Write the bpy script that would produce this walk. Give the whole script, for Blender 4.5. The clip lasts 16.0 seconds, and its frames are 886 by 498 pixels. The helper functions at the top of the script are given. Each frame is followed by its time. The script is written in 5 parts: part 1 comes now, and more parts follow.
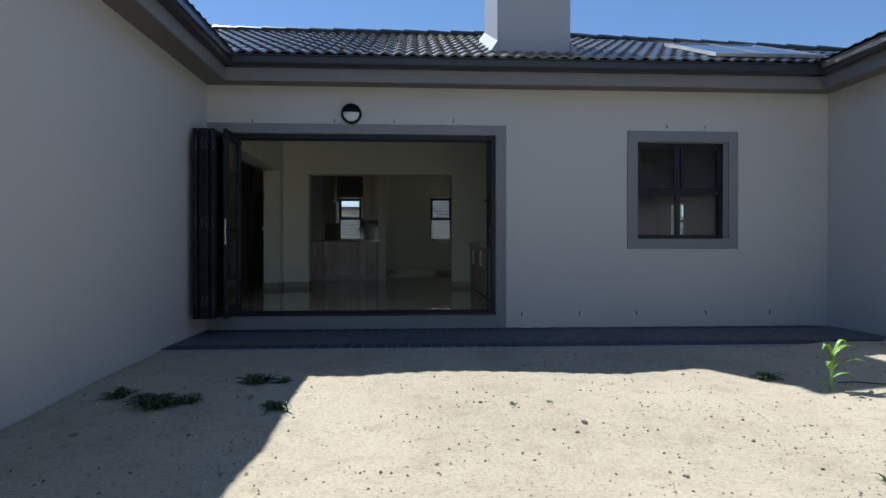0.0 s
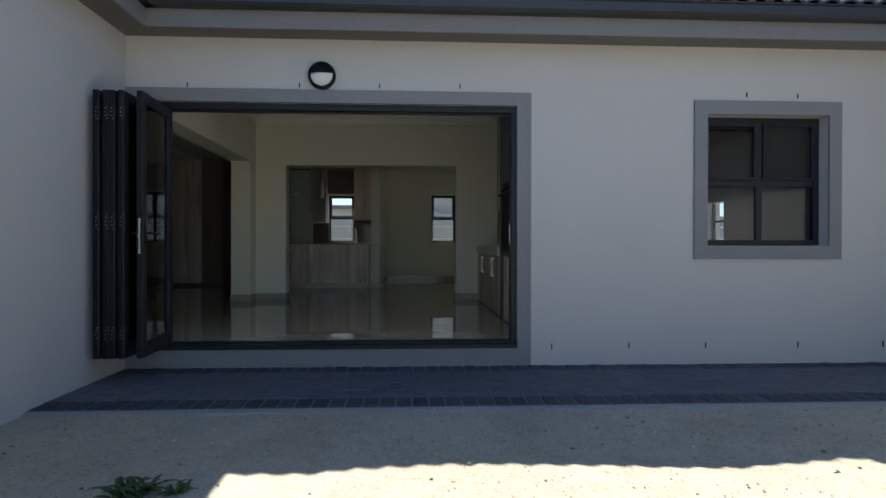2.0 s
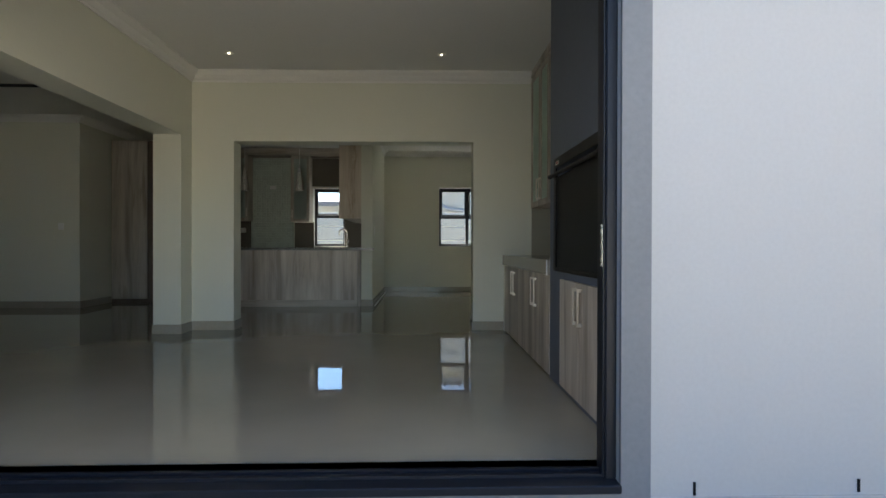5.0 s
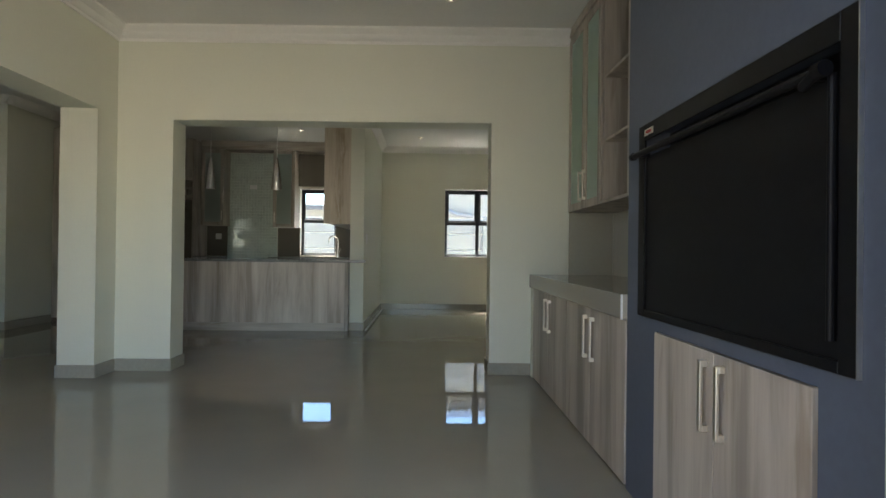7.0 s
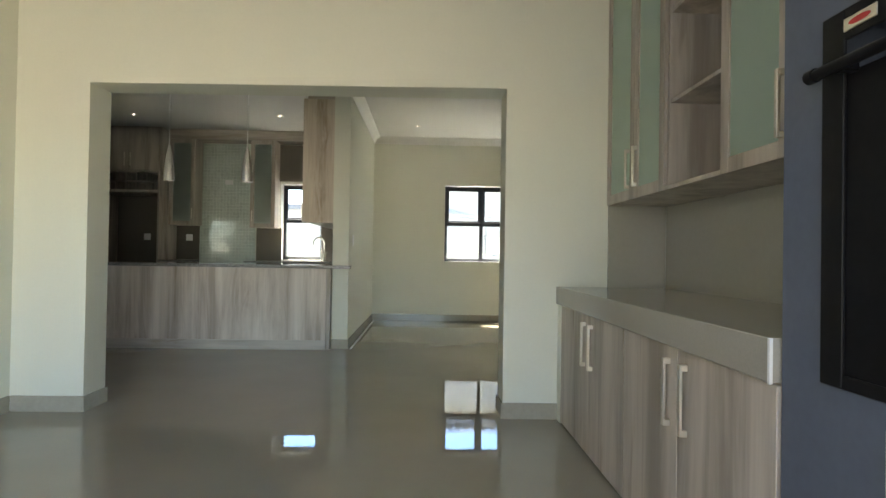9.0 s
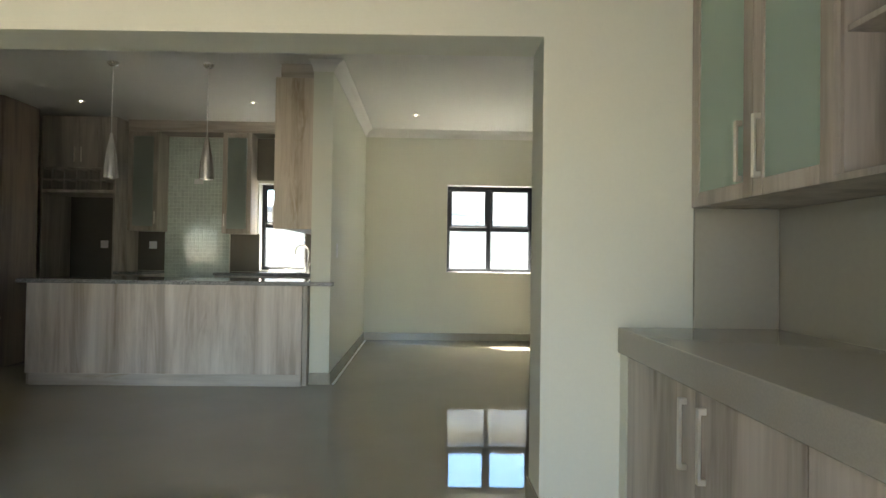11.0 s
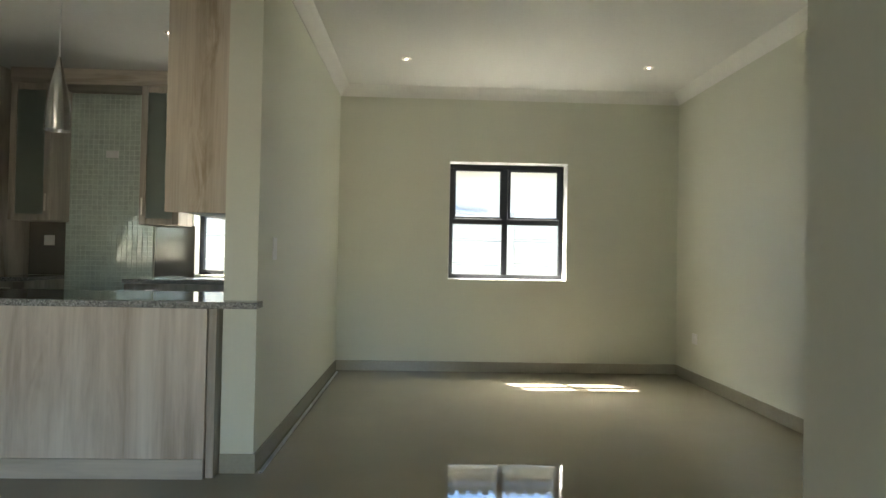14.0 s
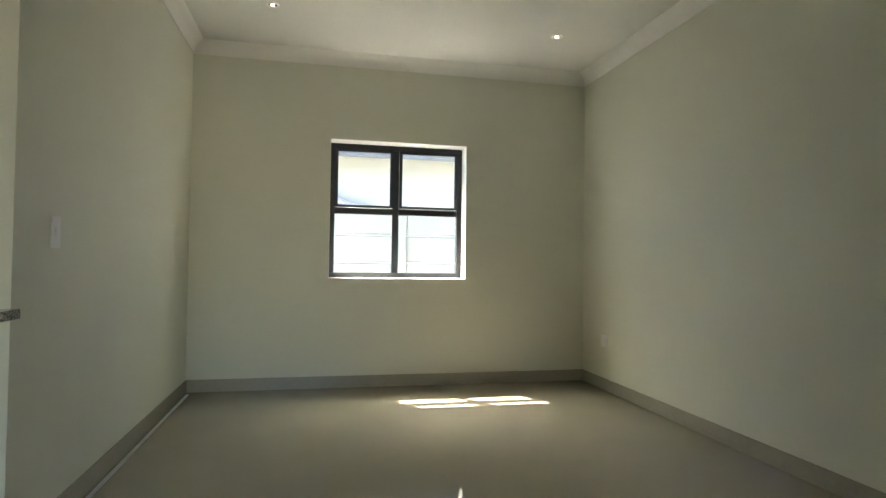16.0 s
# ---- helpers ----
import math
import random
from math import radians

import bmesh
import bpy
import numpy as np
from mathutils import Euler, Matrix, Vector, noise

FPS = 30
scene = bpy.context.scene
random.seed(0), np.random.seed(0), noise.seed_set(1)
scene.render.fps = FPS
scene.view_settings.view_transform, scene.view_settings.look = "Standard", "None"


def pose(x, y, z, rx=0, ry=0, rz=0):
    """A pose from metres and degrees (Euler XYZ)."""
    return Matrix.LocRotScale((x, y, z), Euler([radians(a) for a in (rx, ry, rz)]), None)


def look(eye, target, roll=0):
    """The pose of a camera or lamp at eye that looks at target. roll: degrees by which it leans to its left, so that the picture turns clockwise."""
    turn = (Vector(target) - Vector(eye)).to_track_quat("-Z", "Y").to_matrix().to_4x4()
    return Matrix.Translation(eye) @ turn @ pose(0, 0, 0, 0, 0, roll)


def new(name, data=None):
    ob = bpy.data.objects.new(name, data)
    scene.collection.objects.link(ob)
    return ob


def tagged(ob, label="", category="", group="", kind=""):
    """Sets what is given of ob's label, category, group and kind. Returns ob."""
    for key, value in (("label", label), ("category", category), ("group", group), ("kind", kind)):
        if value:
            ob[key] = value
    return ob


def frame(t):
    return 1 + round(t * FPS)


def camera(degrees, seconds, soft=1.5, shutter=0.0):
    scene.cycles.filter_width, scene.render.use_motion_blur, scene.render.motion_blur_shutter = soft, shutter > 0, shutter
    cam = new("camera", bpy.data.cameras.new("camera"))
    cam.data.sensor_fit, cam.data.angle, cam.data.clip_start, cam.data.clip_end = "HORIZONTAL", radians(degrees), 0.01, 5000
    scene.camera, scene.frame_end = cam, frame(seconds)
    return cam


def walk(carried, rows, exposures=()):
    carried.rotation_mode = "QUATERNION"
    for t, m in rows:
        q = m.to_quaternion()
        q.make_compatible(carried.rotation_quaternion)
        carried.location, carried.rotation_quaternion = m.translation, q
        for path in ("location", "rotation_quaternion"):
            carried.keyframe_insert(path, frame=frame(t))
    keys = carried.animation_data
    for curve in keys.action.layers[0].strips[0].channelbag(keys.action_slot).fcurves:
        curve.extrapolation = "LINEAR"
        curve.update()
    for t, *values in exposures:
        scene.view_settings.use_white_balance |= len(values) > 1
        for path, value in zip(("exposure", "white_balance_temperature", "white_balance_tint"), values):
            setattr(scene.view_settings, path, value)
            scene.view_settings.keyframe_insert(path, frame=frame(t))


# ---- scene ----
cam = camera(74.9, 16.0)
PATH = [
    (0, (-1.094, -6.833, 0.749), (-0.984, -4.836, 0.742), -0.0),
    (0.5, (-1.06, -6.431, 0.741), (-0.95, -4.434, 0.738), 0.0),
    (1, (-1.061, -5.997, 0.762), (-0.955, -4.000, 0.759), 0.0),
    (1.5, (-1.04, -5.580, 0.808), (-0.935, -3.583, 0.799), 0.0),
    (2, (-1.003, -5.114, 0.83), (-0.901, -3.117, 0.822), 0.1),
    (2.5, (-1.055, -4.665, 0.819), (-0.947, -2.667, 0.821), 0.1),
    (3, (-1.049, -4.235, 0.847), (-0.944, -2.238, 0.843), 0.1),
    (3.5, (-1.033, -3.816, 0.859), (-0.929, -1.818, 0.859), 0.2),
    (4, (-1.017, -3.379, 0.901), (-0.922, -1.381, 0.889), -0.0),
    (6.3, (-0.785, -1.333, 0.95), (-0.732, 0.667, 0.956), 0.6),
    (6.5, (-0.817, -1.173, 0.949), (-0.761, 0.827, 0.959), 0.7),
    (7, (-0.86, -0.850, 1.019), (-0.806, 1.149, 1.03), 0.7),
    (7.5, (-0.854, -0.613, 1.027), (-0.795, 1.386, 1.041), 0.8),
    (8, (-0.816, -0.317, 1.029), (-0.758, 1.682, 1.046), 0.8),
    (8.5, (-0.837, 0.009, 1.013), (-0.782, 2.008, 1.035), 0.8),
    (9, (-0.831, 0.299, 1.028), (-0.775, 2.298, 1.051), 0.9),
    (11.3, (-0.837, 1.683, 1.134), (-0.779, 3.682, 1.165), 0.8),
    (11.5, (-0.832, 1.827, 1.134), (-0.78, 3.826, 1.161), 0.9),
    (12, (-0.857, 2.187, 1.141), (-0.809, 4.186, 1.171), 0.8),
    (12.5, (-0.854, 2.544, 1.15), (-0.805, 4.544, 1.179), 0.8),
    (13, (-0.85, 2.893, 1.16), (-0.799, 4.892, 1.186), 1.0),
    (13.5, (-0.853, 3.239, 1.155), (-0.799, 5.238, 1.186), 1.1),
    (14, (-0.801, 3.532, 1.151), (-0.737, 5.531, 1.181), 1.1),
    (14.5, (-0.757, 3.819, 1.13), (-0.681, 5.817, 1.166), 1.0),
    (15, (-0.743, 4.064, 1.117), (-0.608, 6.059, 1.16), 1.0),
    (15.5, (-0.705, 4.213, 1.112), (-0.419, 6.192, 1.153), 1.0),
    (16, (-0.655, 4.360, 1.085), (-0.23, 6.314, 1.131), 0.8),
]
walk(cam, [(t, look(eye, target, roll)) for t, eye, target, roll in PATH],
     [(0, 0.41, 6050, 9), (1.5, 0.89, 6200, 9), (2.5, 1.27, 6450, 10), (3.5, 1.75, 6500, 10), (4.2, 2.1, 6600, 10),
      (6.5, 2.96, 6750, 10), (9, 3.97, 6980, 9.6), (11.5, 4.08, 7000, 10), (12.5, 3.82, 7050, 9), (14, 3.79, 7000, 8.4), (15.5, 3.65, 7030, 8.4), (16, 3.63, 7030, 8.4)])

# ---- sky, sun ----
SUN_WAY = Vector((0.355, -0.57, -1.0))
world = bpy.data.worlds.new("sky")
scene.world = world
world.use_nodes = True
wn = world.node_tree
wn.nodes.clear()
sky = wn.nodes.new("ShaderNodeTexSky")
sky.sky_type = "NISHITA"
sky.sun_disc = False
sky.sun_elevation = math.atan2(1.0, math.hypot(0.37, 0.57))
sky.sun_rotation = math.atan2(-0.37, 0.57)
sky.dust_density = 0.0
sky.air_density = 1.0
sky.ozone_density = 6.0
bg = wn.nodes.new("ShaderNodeBackground")
bg.inputs["Strength"].default_value = 0.09
wo = wn.nodes.new("ShaderNodeOutputWorld")
wn.links.new(sky.outputs[0], bg.inputs[0])
wn.links.new(bg.outputs[0], wo.inputs[0])

sun = new("sun", bpy.data.lights.new("sun", "SUN"))
sun.data.energy = 5.0
sun.data.angle = radians(0.53)
sun.data.color = (1.0, 0.97, 0.92)
sun.matrix_world = look((-8, 14, 22), Vector((-8, 14, 22)) + SUN_WAY)

# fill lamp added in the wide door for daylight of sky and bright yard
door_fill = new("door_fill_lamp", bpy.data.lights.new("door_fill_lamp", "AREA"))
door_fill.data.shape, door_fill.data.size, door_fill.data.size_y = "RECTANGLE", 2.7, 1.8
door_fill.data.energy = 1.6
door_fill.data.color = (1.0, 0.95, 0.86)
door_fill.matrix_world = look((-1.6, 0.02, 1.0), (-1.6, 3.0, 1.0))
# lamps added unseen under the rear eave, for sky light at the back windows
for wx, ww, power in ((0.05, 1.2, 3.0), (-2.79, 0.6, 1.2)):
    lamp = new("window_fill_lamp", bpy.data.lights.new("window_fill_lamp", "AREA"))
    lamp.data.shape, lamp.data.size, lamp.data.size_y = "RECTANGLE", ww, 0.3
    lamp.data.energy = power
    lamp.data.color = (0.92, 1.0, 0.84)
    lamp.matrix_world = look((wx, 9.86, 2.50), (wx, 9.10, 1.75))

# ---- materials ----
def nodes_of(name):
    m = bpy.data.materials.new(name)
    m.use_nodes = True
    nt = m.node_tree
    b = nt.nodes["Principled BSDF"]
    return m, nt, b


def coords(nt, scale=(1, 1, 1), scatter=0.0):
    """Object coordinates, shifted by the object's own random number so that repeats differ."""
    tc = nt.nodes.new("ShaderNodeTexCoord")
    mp = nt.nodes.new("ShaderNodeMapping")
    mp.inputs["Scale"].default_value = scale
    nt.links.new(tc.outputs["Object"], mp.inputs["Vector"])
    if scatter:
        oi = nt.nodes.new("ShaderNodeObjectInfo")
        mu = nt.nodes.new("ShaderNodeMath")
        mu.operation = "MULTIPLY"
        mu.inputs[1].default_value = scatter
        nt.links.new(oi.outputs["Random"], mu.inputs[0])
        nt.links.new(mu.outputs[0], mp.inputs["Location"])
    return mp.outputs["Vector"]


def noise_tex(nt, vec, scale, detail=4.0, rough=0.55, warp=0.0):
    n = nt.nodes.new("ShaderNodeTexNoise")
    n.inputs["Scale"].default_value = scale
    n.inputs["Detail"].default_value = detail
    n.inputs["Roughness"].default_value = rough
    n.inputs["Distortion"].default_value = warp
    nt.links.new(vec, n.inputs["Vector"])
    return n.outputs["Fac"]


def ramp(nt, fac, stops):
    r = nt.nodes.new("ShaderNodeValToRGB")
    e = r.color_ramp.elements
    while len(e) < len(stops):
        e.new(0.5)
    for i, (p, c) in enumerate(stops):
        e[i].position = p
        e[i].color = (*c, 1)
    nt.links.new(fac, r.inputs[0])
    return r.outputs[0]


def mix(nt, fac, a, b, mode="MIX"):
    m = nt.nodes.new("ShaderNodeMix")
    m.data_type = "RGBA"
    m.blend_type = mode
    for sock, v in ((m.inputs[0], fac), (m.inputs[6], a), (m.inputs[7], b)):
        if isinstance(v, (int, float)):
            sock.default_value = v
        elif isinstance(v, tuple):
            sock.default_value = (*v, 1)
        else:
            nt.links.new(v, sock)
    return m.outputs[2]


def bump(nt, b, height, strength, dist=0.01):
    bn = nt.nodes.new("ShaderNodeBump")
    bn.inputs["Strength"].default_value = strength
    bn.inputs["Distance"].default_value = dist
    nt.links.new(height, bn.inputs["Height"])
    nt.links.new(bn.outputs[0], b.inputs["Normal"])


def shade(c, f):
    return tuple(min(1.0, v * f) for v in c)


def plain(name, col, rough=0.5, metal=0.0, grain=0.06, size=40.0, big=1.5, relief=0.05, scatter=0.0, dist=0.004):
    """A surface with two scales of variation and a fine relief."""
    m, nt, b = nodes_of(name)
    v = coords(nt, scatter=scatter)
    fine = noise_tex(nt, v, size)
    wide = noise_tex(nt, v, big, 3.0)
    c1 = ramp(nt, fine, [(0.3, shade(col, 1 - grain)), (0.7, shade(col, 1 + grain))])
    c2 = ramp(nt, wide, [(0.3, (1 - grain,) * 3), (0.7, (1.0,) * 3)])
    nt.links.new(mix(nt, 1.0, c1, c2, "MULTIPLY"), b.inputs["Base Color"])
    b.inputs["Roughness"].default_value = rough
    b.inputs["Metallic"].default_value = metal
    if relief:
        bump(nt, b, fine, relief, dist)
    return m


def wood(name, light, mid, dark, across="x", rough=0.45):
    """Boards with the grain running upright, long streaks and a few knots."""
    m, nt, b = nodes_of(name)
    sc = (5.5, 5.5, 0.5) if across == "x" else (0.5, 5.5, 5.5)
    v = coords(nt, sc, scatter=7.0)
    streak = noise_tex(nt, v, 1.0, 6.0, 0.62, 0.45)
    v2 = coords(nt, (60, 60, 1.6) if across == "x" else (1.6, 60, 60), scatter=3.0)
    fibre = noise_tex(nt, v2, 1.0, 3.0, 0.5)
    v3 = coords(nt, (7.0, 7.0, 0.9) if across == "x" else (0.9, 7.0, 7.0), scatter=11.0)
    knot = noise_tex(nt, v3, 1.3, 4.0, 0.55, 0.6)
    c = ramp(nt, streak, [(0.36, dark), (0.48, mid), (0.61, light)])
    f = ramp(nt, fibre, [(0.35, (0.92, 0.915, 0.91)), (0.62, (1.0, 1.0, 1.0))])
    k = ramp(nt, knot, [(0.60, (1.0, 1.0, 1.0)), (0.72, (0.74, 0.69, 0.63))])
    nt.links.new(mix(nt, 1.0, mix(nt, 1.0, c, f, "MULTIPLY"), k, "MULTIPLY"), b.inputs["Base Color"])
    b.inputs["Roughness"].default_value = rough
    bump(nt, b, fibre, 0.08, 0.002)
    return m


def knotty(name, x0):
    """A pale oak board with one dark wandering heart and knots along it."""
    m, nt, b = nodes_of(name)
    v = coords(nt, (9.0, 9.0, 0.8))
    streak = noise_tex(nt, v, 1.0, 5.0, 0.55, 0.3)
    fibre = noise_tex(nt, coords(nt, (90, 90, 2.0)), 1.0, 3.0, 0.5)
    c = ramp(nt, streak, [(0.36, (0.50, 0.425, 0.33)), (0.5, (0.56, 0.485, 0.385)), (0.64, (0.63, 0.555, 0.455))])
    c = mix(nt, 1.0, c, ramp(nt, fibre, [(0.35, (0.88, 0.87, 0.86)), (0.6, (1.0, 1.0, 1.0))]), "MULTIPLY")
    sep = nt.nodes.new("ShaderNodeSeparateXYZ")
    nt.links.new(coords(nt), sep.inputs[0])
    wig = noise_tex(nt, coords(nt, (0.5, 0.5, 2.2)), 1.0, 3.0, 0.5)

    def calc(op, p, q):
        n = nt.nodes.new("ShaderNodeMath")
        n.operation = op
        for k, w in enumerate((p, q)):
            if isinstance(w, (int, float)):
                n.inputs[k].default_value = w
            else:
                nt.links.new(w, n.inputs[k])
        return n.outputs[0]

    off = calc("ABSOLUTE", calc("SUBTRACT", calc("SUBTRACT", sep.outputs[0], x0), calc("MULTIPLY", calc("SUBTRACT", wig, 0.5), 0.22)), 0.0)
    rag = calc("MULTIPLY", noise_tex(nt, coords(nt, (30, 30, 3.5)), 1.0, 4.0, 0.6), 0.04)
    heart = ramp(nt, calc("SUBTRACT", off, rag), [(0.0, (0.66, 0.59, 0.50)), (0.07, (1.0, 1.0, 1.0))])
    gap = ramp(nt, noise_tex(nt, coords(nt, (14, 14, 3.0)), 1.0, 4.0, 0.6, 0.6), [(0.42, (0.0, 0.0, 0.0)), (0.62, (1.0, 1.0, 1.0))])
    nt.links.new(mix(nt, 1.0, c, mix(nt, gap, (1.0, 1.0, 1.0), heart), "MULTIPLY"), b.inputs["Base Color"])
    b.inputs["Roughness"].default_value = 0.5
    bump(nt, b, fibre, 0.08, 0.002)
    return m


def glassy(name, col=(1, 1, 1), rough=0.0, through_=1.0):
    m, nt, b = nodes_of(name)
    b.inputs["Base Color"].default_value = (*col, 1)
    b.inputs["Transmission Weight"].default_value = through_
    b.inputs["Roughness"].default_value = rough
    b.inputs["IOR"].default_value = 1.45
    return m


def glow(name, col, power):
    m, nt, b = nodes_of(name)
    b.inputs["Base Color"].default_value = (*col, 1)
    b.inputs["Emission Color"].default_value = (*col, 1)
    b.inputs["Emission Strength"].default_value = power
    return m


def polished_floor():
    m, nt, b = nodes_of("polished_porcelain")
    v = coords(nt)
    a = noise_tex(nt, v, 1.1, 4.0)
    f = noise_tex(nt, v, 160.0, 2.0)
    c = ramp(nt, a, [(0.3, (0.315, 0.28, 0.213)), (0.7, (0.355, 0.318, 0.243))])
    c2 = ramp(nt, f, [(0.35, (0.94, 0.94, 0.94)), (0.65, (1.0, 1.0, 1.0))])
    nt.links.new(mix(nt, 1.0, c, c2, "MULTIPLY"), b.inputs["Base Color"])
    r = ramp(nt, a, [(0.3, (0.015,) * 3), (0.75, (0.03,) * 3)])
    nt.links.new(r, b.inputs["Roughness"])
    b.inputs["IOR"].default_value = 1.6
    bump(nt, b, noise_tex(nt, v, 2.3, 1.0), 0.006, 0.01)
    return m


def granite():
    m, nt, b = nodes_of("speckled_granite")
    v = coords(nt)
    vo = nt.nodes.new("ShaderNodeTexVoronoi")
    vo.inputs["Scale"].default_value = 190
    nt.links.new(v, vo.inputs["Vector"])
    n = noise_tex(nt, v, 120, 3)
    c = ramp(nt, vo.outputs["Color"], [(0.15, (0.05, 0.05, 0.05)), (0.4, (0.2, 0.19, 0.18)), (0.62, (0.36, 0.35, 0.33)), (0.9, (0.55, 0.54, 0.52))])
    nt.links.new(mix(nt, 0.35, c, ramp(nt, n, [(0.4, (0.1, 0.1, 0.1)), (0.6, (0.45, 0.44, 0.42))])), b.inputs["Base Color"])
    b.inputs["Roughness"].default_value = 0.07
    return m


def sand():
    m, nt, b = nodes_of("dry_sand")
    v = coords(nt)
    a = noise_tex(nt, v, 0.7, 5.0, 0.6)
    f = noise_tex(nt, v, 45.0, 6.0, 0.7)
    g = noise_tex(nt, v, 9.0, 5.0, 0.65)
    c = ramp(nt, a, [(0.3, (0.44, 0.387, 0.285)), (0.5, (0.49, 0.43, 0.318)), (0.72, (0.53, 0.472, 0.355))])
    c = mix(nt, 1.0, c, ramp(nt, f, [(0.3, (0.72, 0.7, 0.68)), (0.55, (1.0, 1.0, 1.0))]), "MULTIPLY")
    c = mix(nt, 1.0, c, ramp(nt, g, [(0.32, (0.88, 0.87, 0.85)), (0.5, (1.0, 1.0, 1.0))]), "MULTIPLY")
    b.inputs["Roughness"].default_value = 0.95
    sp = noise_tex(nt, v, 85.0, 2.0, 0.4)
    c = mix(nt, 1.0, c, ramp(nt, sp, [(0.67, (1.0, 1.0, 1.0)), (0.71, (0.42, 0.40, 0.37))]), "MULTIPLY")
    pa = noise_tex(nt, v, 2.6, 4.0, 0.6)
    c = mix(nt, 1.0, c, ramp(nt, pa, [(0.36, (0.91, 0.90, 0.885)), (0.52, (1.0, 1.0, 1.0))]), "MULTIPLY")
    nt.links.new(c, b.inputs["Base Color"])
    h = mix(nt, 0.5, f, g)
    bump(nt, b, h, 0.55, 0.02)
    return m


def gravel_mat():
    m, nt, b = nodes_of("gravel_grains")
    ge = nt.nodes.new("ShaderNodeNewGeometry")
    nt.links.new(ramp(nt, ge.outputs["Random Per Island"], [(0.0, (0.13, 0.115, 0.09)), (0.4, (0.27, 0.24, 0.19)), (0.8, (0.42, 0.375, 0.29)), (1.0, (0.68, 0.63, 0.54))]), b.inputs["Base Color"])
    b.inputs["Roughness"].default_value = 0.9
    return m


def varied(name, stops, rough=0.7, relief=0.25, size=70.0, metal=0.0):
    """Pieces that differ one from another in tone, with a fine grain."""
    m, nt, b = nodes_of(name)
    oi = nt.nodes.new("ShaderNodeObjectInfo")
    c = ramp(nt, oi.outputs["Random"], stops)
    v = coords(nt, scatter=9.0)
    f = noise_tex(nt, v, size, 5.0, 0.65)
    w = noise_tex(nt, v, 6.0, 3.0)
    c = mix(nt, 1.0, c, ramp(nt, f, [(0.3, (0.78,) * 3), (0.65, (1.0,) * 3)]), "MULTIPLY")
    c = mix(nt, 1.0, c, ramp(nt, w, [(0.35, (0.85,) * 3), (0.6, (1.0,) * 3)]), "MULTIPLY")
    nt.links.new(c, b.inputs["Base Color"])
    b.inputs["Roughness"].default_value = rough
    b.inputs["Metallic"].default_value = metal
    bump(nt, b, f, relief, 0.004)
    return m


M_EXT = plain("grey_plaster", (0.54, 0.533, 0.52), 0.85, size=55, grain=0.025, relief=0.04, dist=0.004)
M_SURR = plain("slate_grey_paint", (0.235, 0.24, 0.25), 0.7, grain=0.05, relief=0.15)
M_INT = plain("cream_wall_paint", (0.693, 0.694, 0.588), 0.6, grain=0.012, size=60, big=0.8, relief=0.0)
M_CEIL = plain("white_ceiling_paint", (0.74, 0.735, 0.70), 0.75, grain=0.02, relief=0.03)
M_CORN = plain("white_cornice_paint", (0.80, 0.79, 0.75), 0.6, grain=0.02, relief=0.02)
M_FLOOR = polished_floor()
M_SKIRT = plain("skirting_tile", (0.38, 0.352, 0.285), 0.16, grain=0.05, relief=0.0)
M_SKIRT.node_tree.nodes["Principled BSDF"].inputs["Specular IOR Level"].default_value = 0.3
M_BLUE = plain("slate_blue_paint", (0.10, 0.118, 0.155), 0.55, grain=0.05, relief=0.05)
M_BLACK = plain("black_steel", (0.007, 0.007, 0.008), 0.42, metal=0.0, grain=0.2, relief=0.02)
M_CHAR = plain("charcoal_aluminium", (0.017, 0.019, 0.025), 0.42, metal=0.0, grain=0.08, relief=0.02)
M_CHAR.node_tree.nodes["Principled BSDF"].inputs["Specular IOR Level"].default_value = 0.32
M_CHROME = plain("brushed_steel", (0.85, 0.83, 0.80), 0.2, metal=1.0, grain=0.04, size=90, relief=0.0)
M_NICKEL = plain("satin_nickel", (0.88, 0.84, 0.76), 0.33, metal=1.0, grain=0.03, relief=0.0)
M_WOOD = wood("washed_oak", (0.565, 0.51, 0.44), (0.45, 0.40, 0.34), (0.32, 0.28, 0.23))
M_WOODBAR = wood("pale_washed_oak", (0.71, 0.635, 0.555), (0.59, 0.51, 0.435), (0.43, 0.355, 0.29))
M_WOODH = wood("washed_oak_level", (0.565, 0.51, 0.44), (0.45, 0.40, 0.34), (0.32, 0.28, 0.23), across="z")
M_DARKWOOD = wood("brown_oak", (0.185, 0.135, 0.10), (0.135, 0.098, 0.073), (0.09, 0.066, 0.05))
M_KNOT = knotty("knotty_oak", -2.02)
M_TOP = plain("taupe_worktop", (0.38, 0.355, 0.30), 0.10, grain=0.05, size=200, relief=0.0)
M_SPLASH = plain("taupe_backpainted_glass", (0.40, 0.385, 0.315), 0.06, grain=0.02, relief=0.0)
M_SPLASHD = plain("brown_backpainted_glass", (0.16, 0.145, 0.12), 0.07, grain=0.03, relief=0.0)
M_GRANITE = granite()
M_STEEL = plain("polished_steel", (0.90, 0.89, 0.87), 0.2, metal=1.0, grain=0.03, size=90, relief=0.0)
nt = M_STEEL.node_tree
tg = nt.nodes.new("ShaderNodeTangent")
tg.direction_type, tg.axis = "RADIAL", "Z"
nt.links.new(tg.outputs[0], nt.nodes["Principled BSDF"].inputs["Tangent"])
nt.nodes["Principled BSDF"].inputs["Anisotropic"].default_value = 0.85
nt.nodes["Principled BSDF"].inputs["Anisotropic Rotation"].default_value = 0.25
nt.nodes["Principled BSDF"].inputs["Roughness"].default_value = 0.27
M_GROUT = plain("pale_green_grout", (0.67, 0.735, 0.66), 0.6, grain=0.03, relief=0.0)
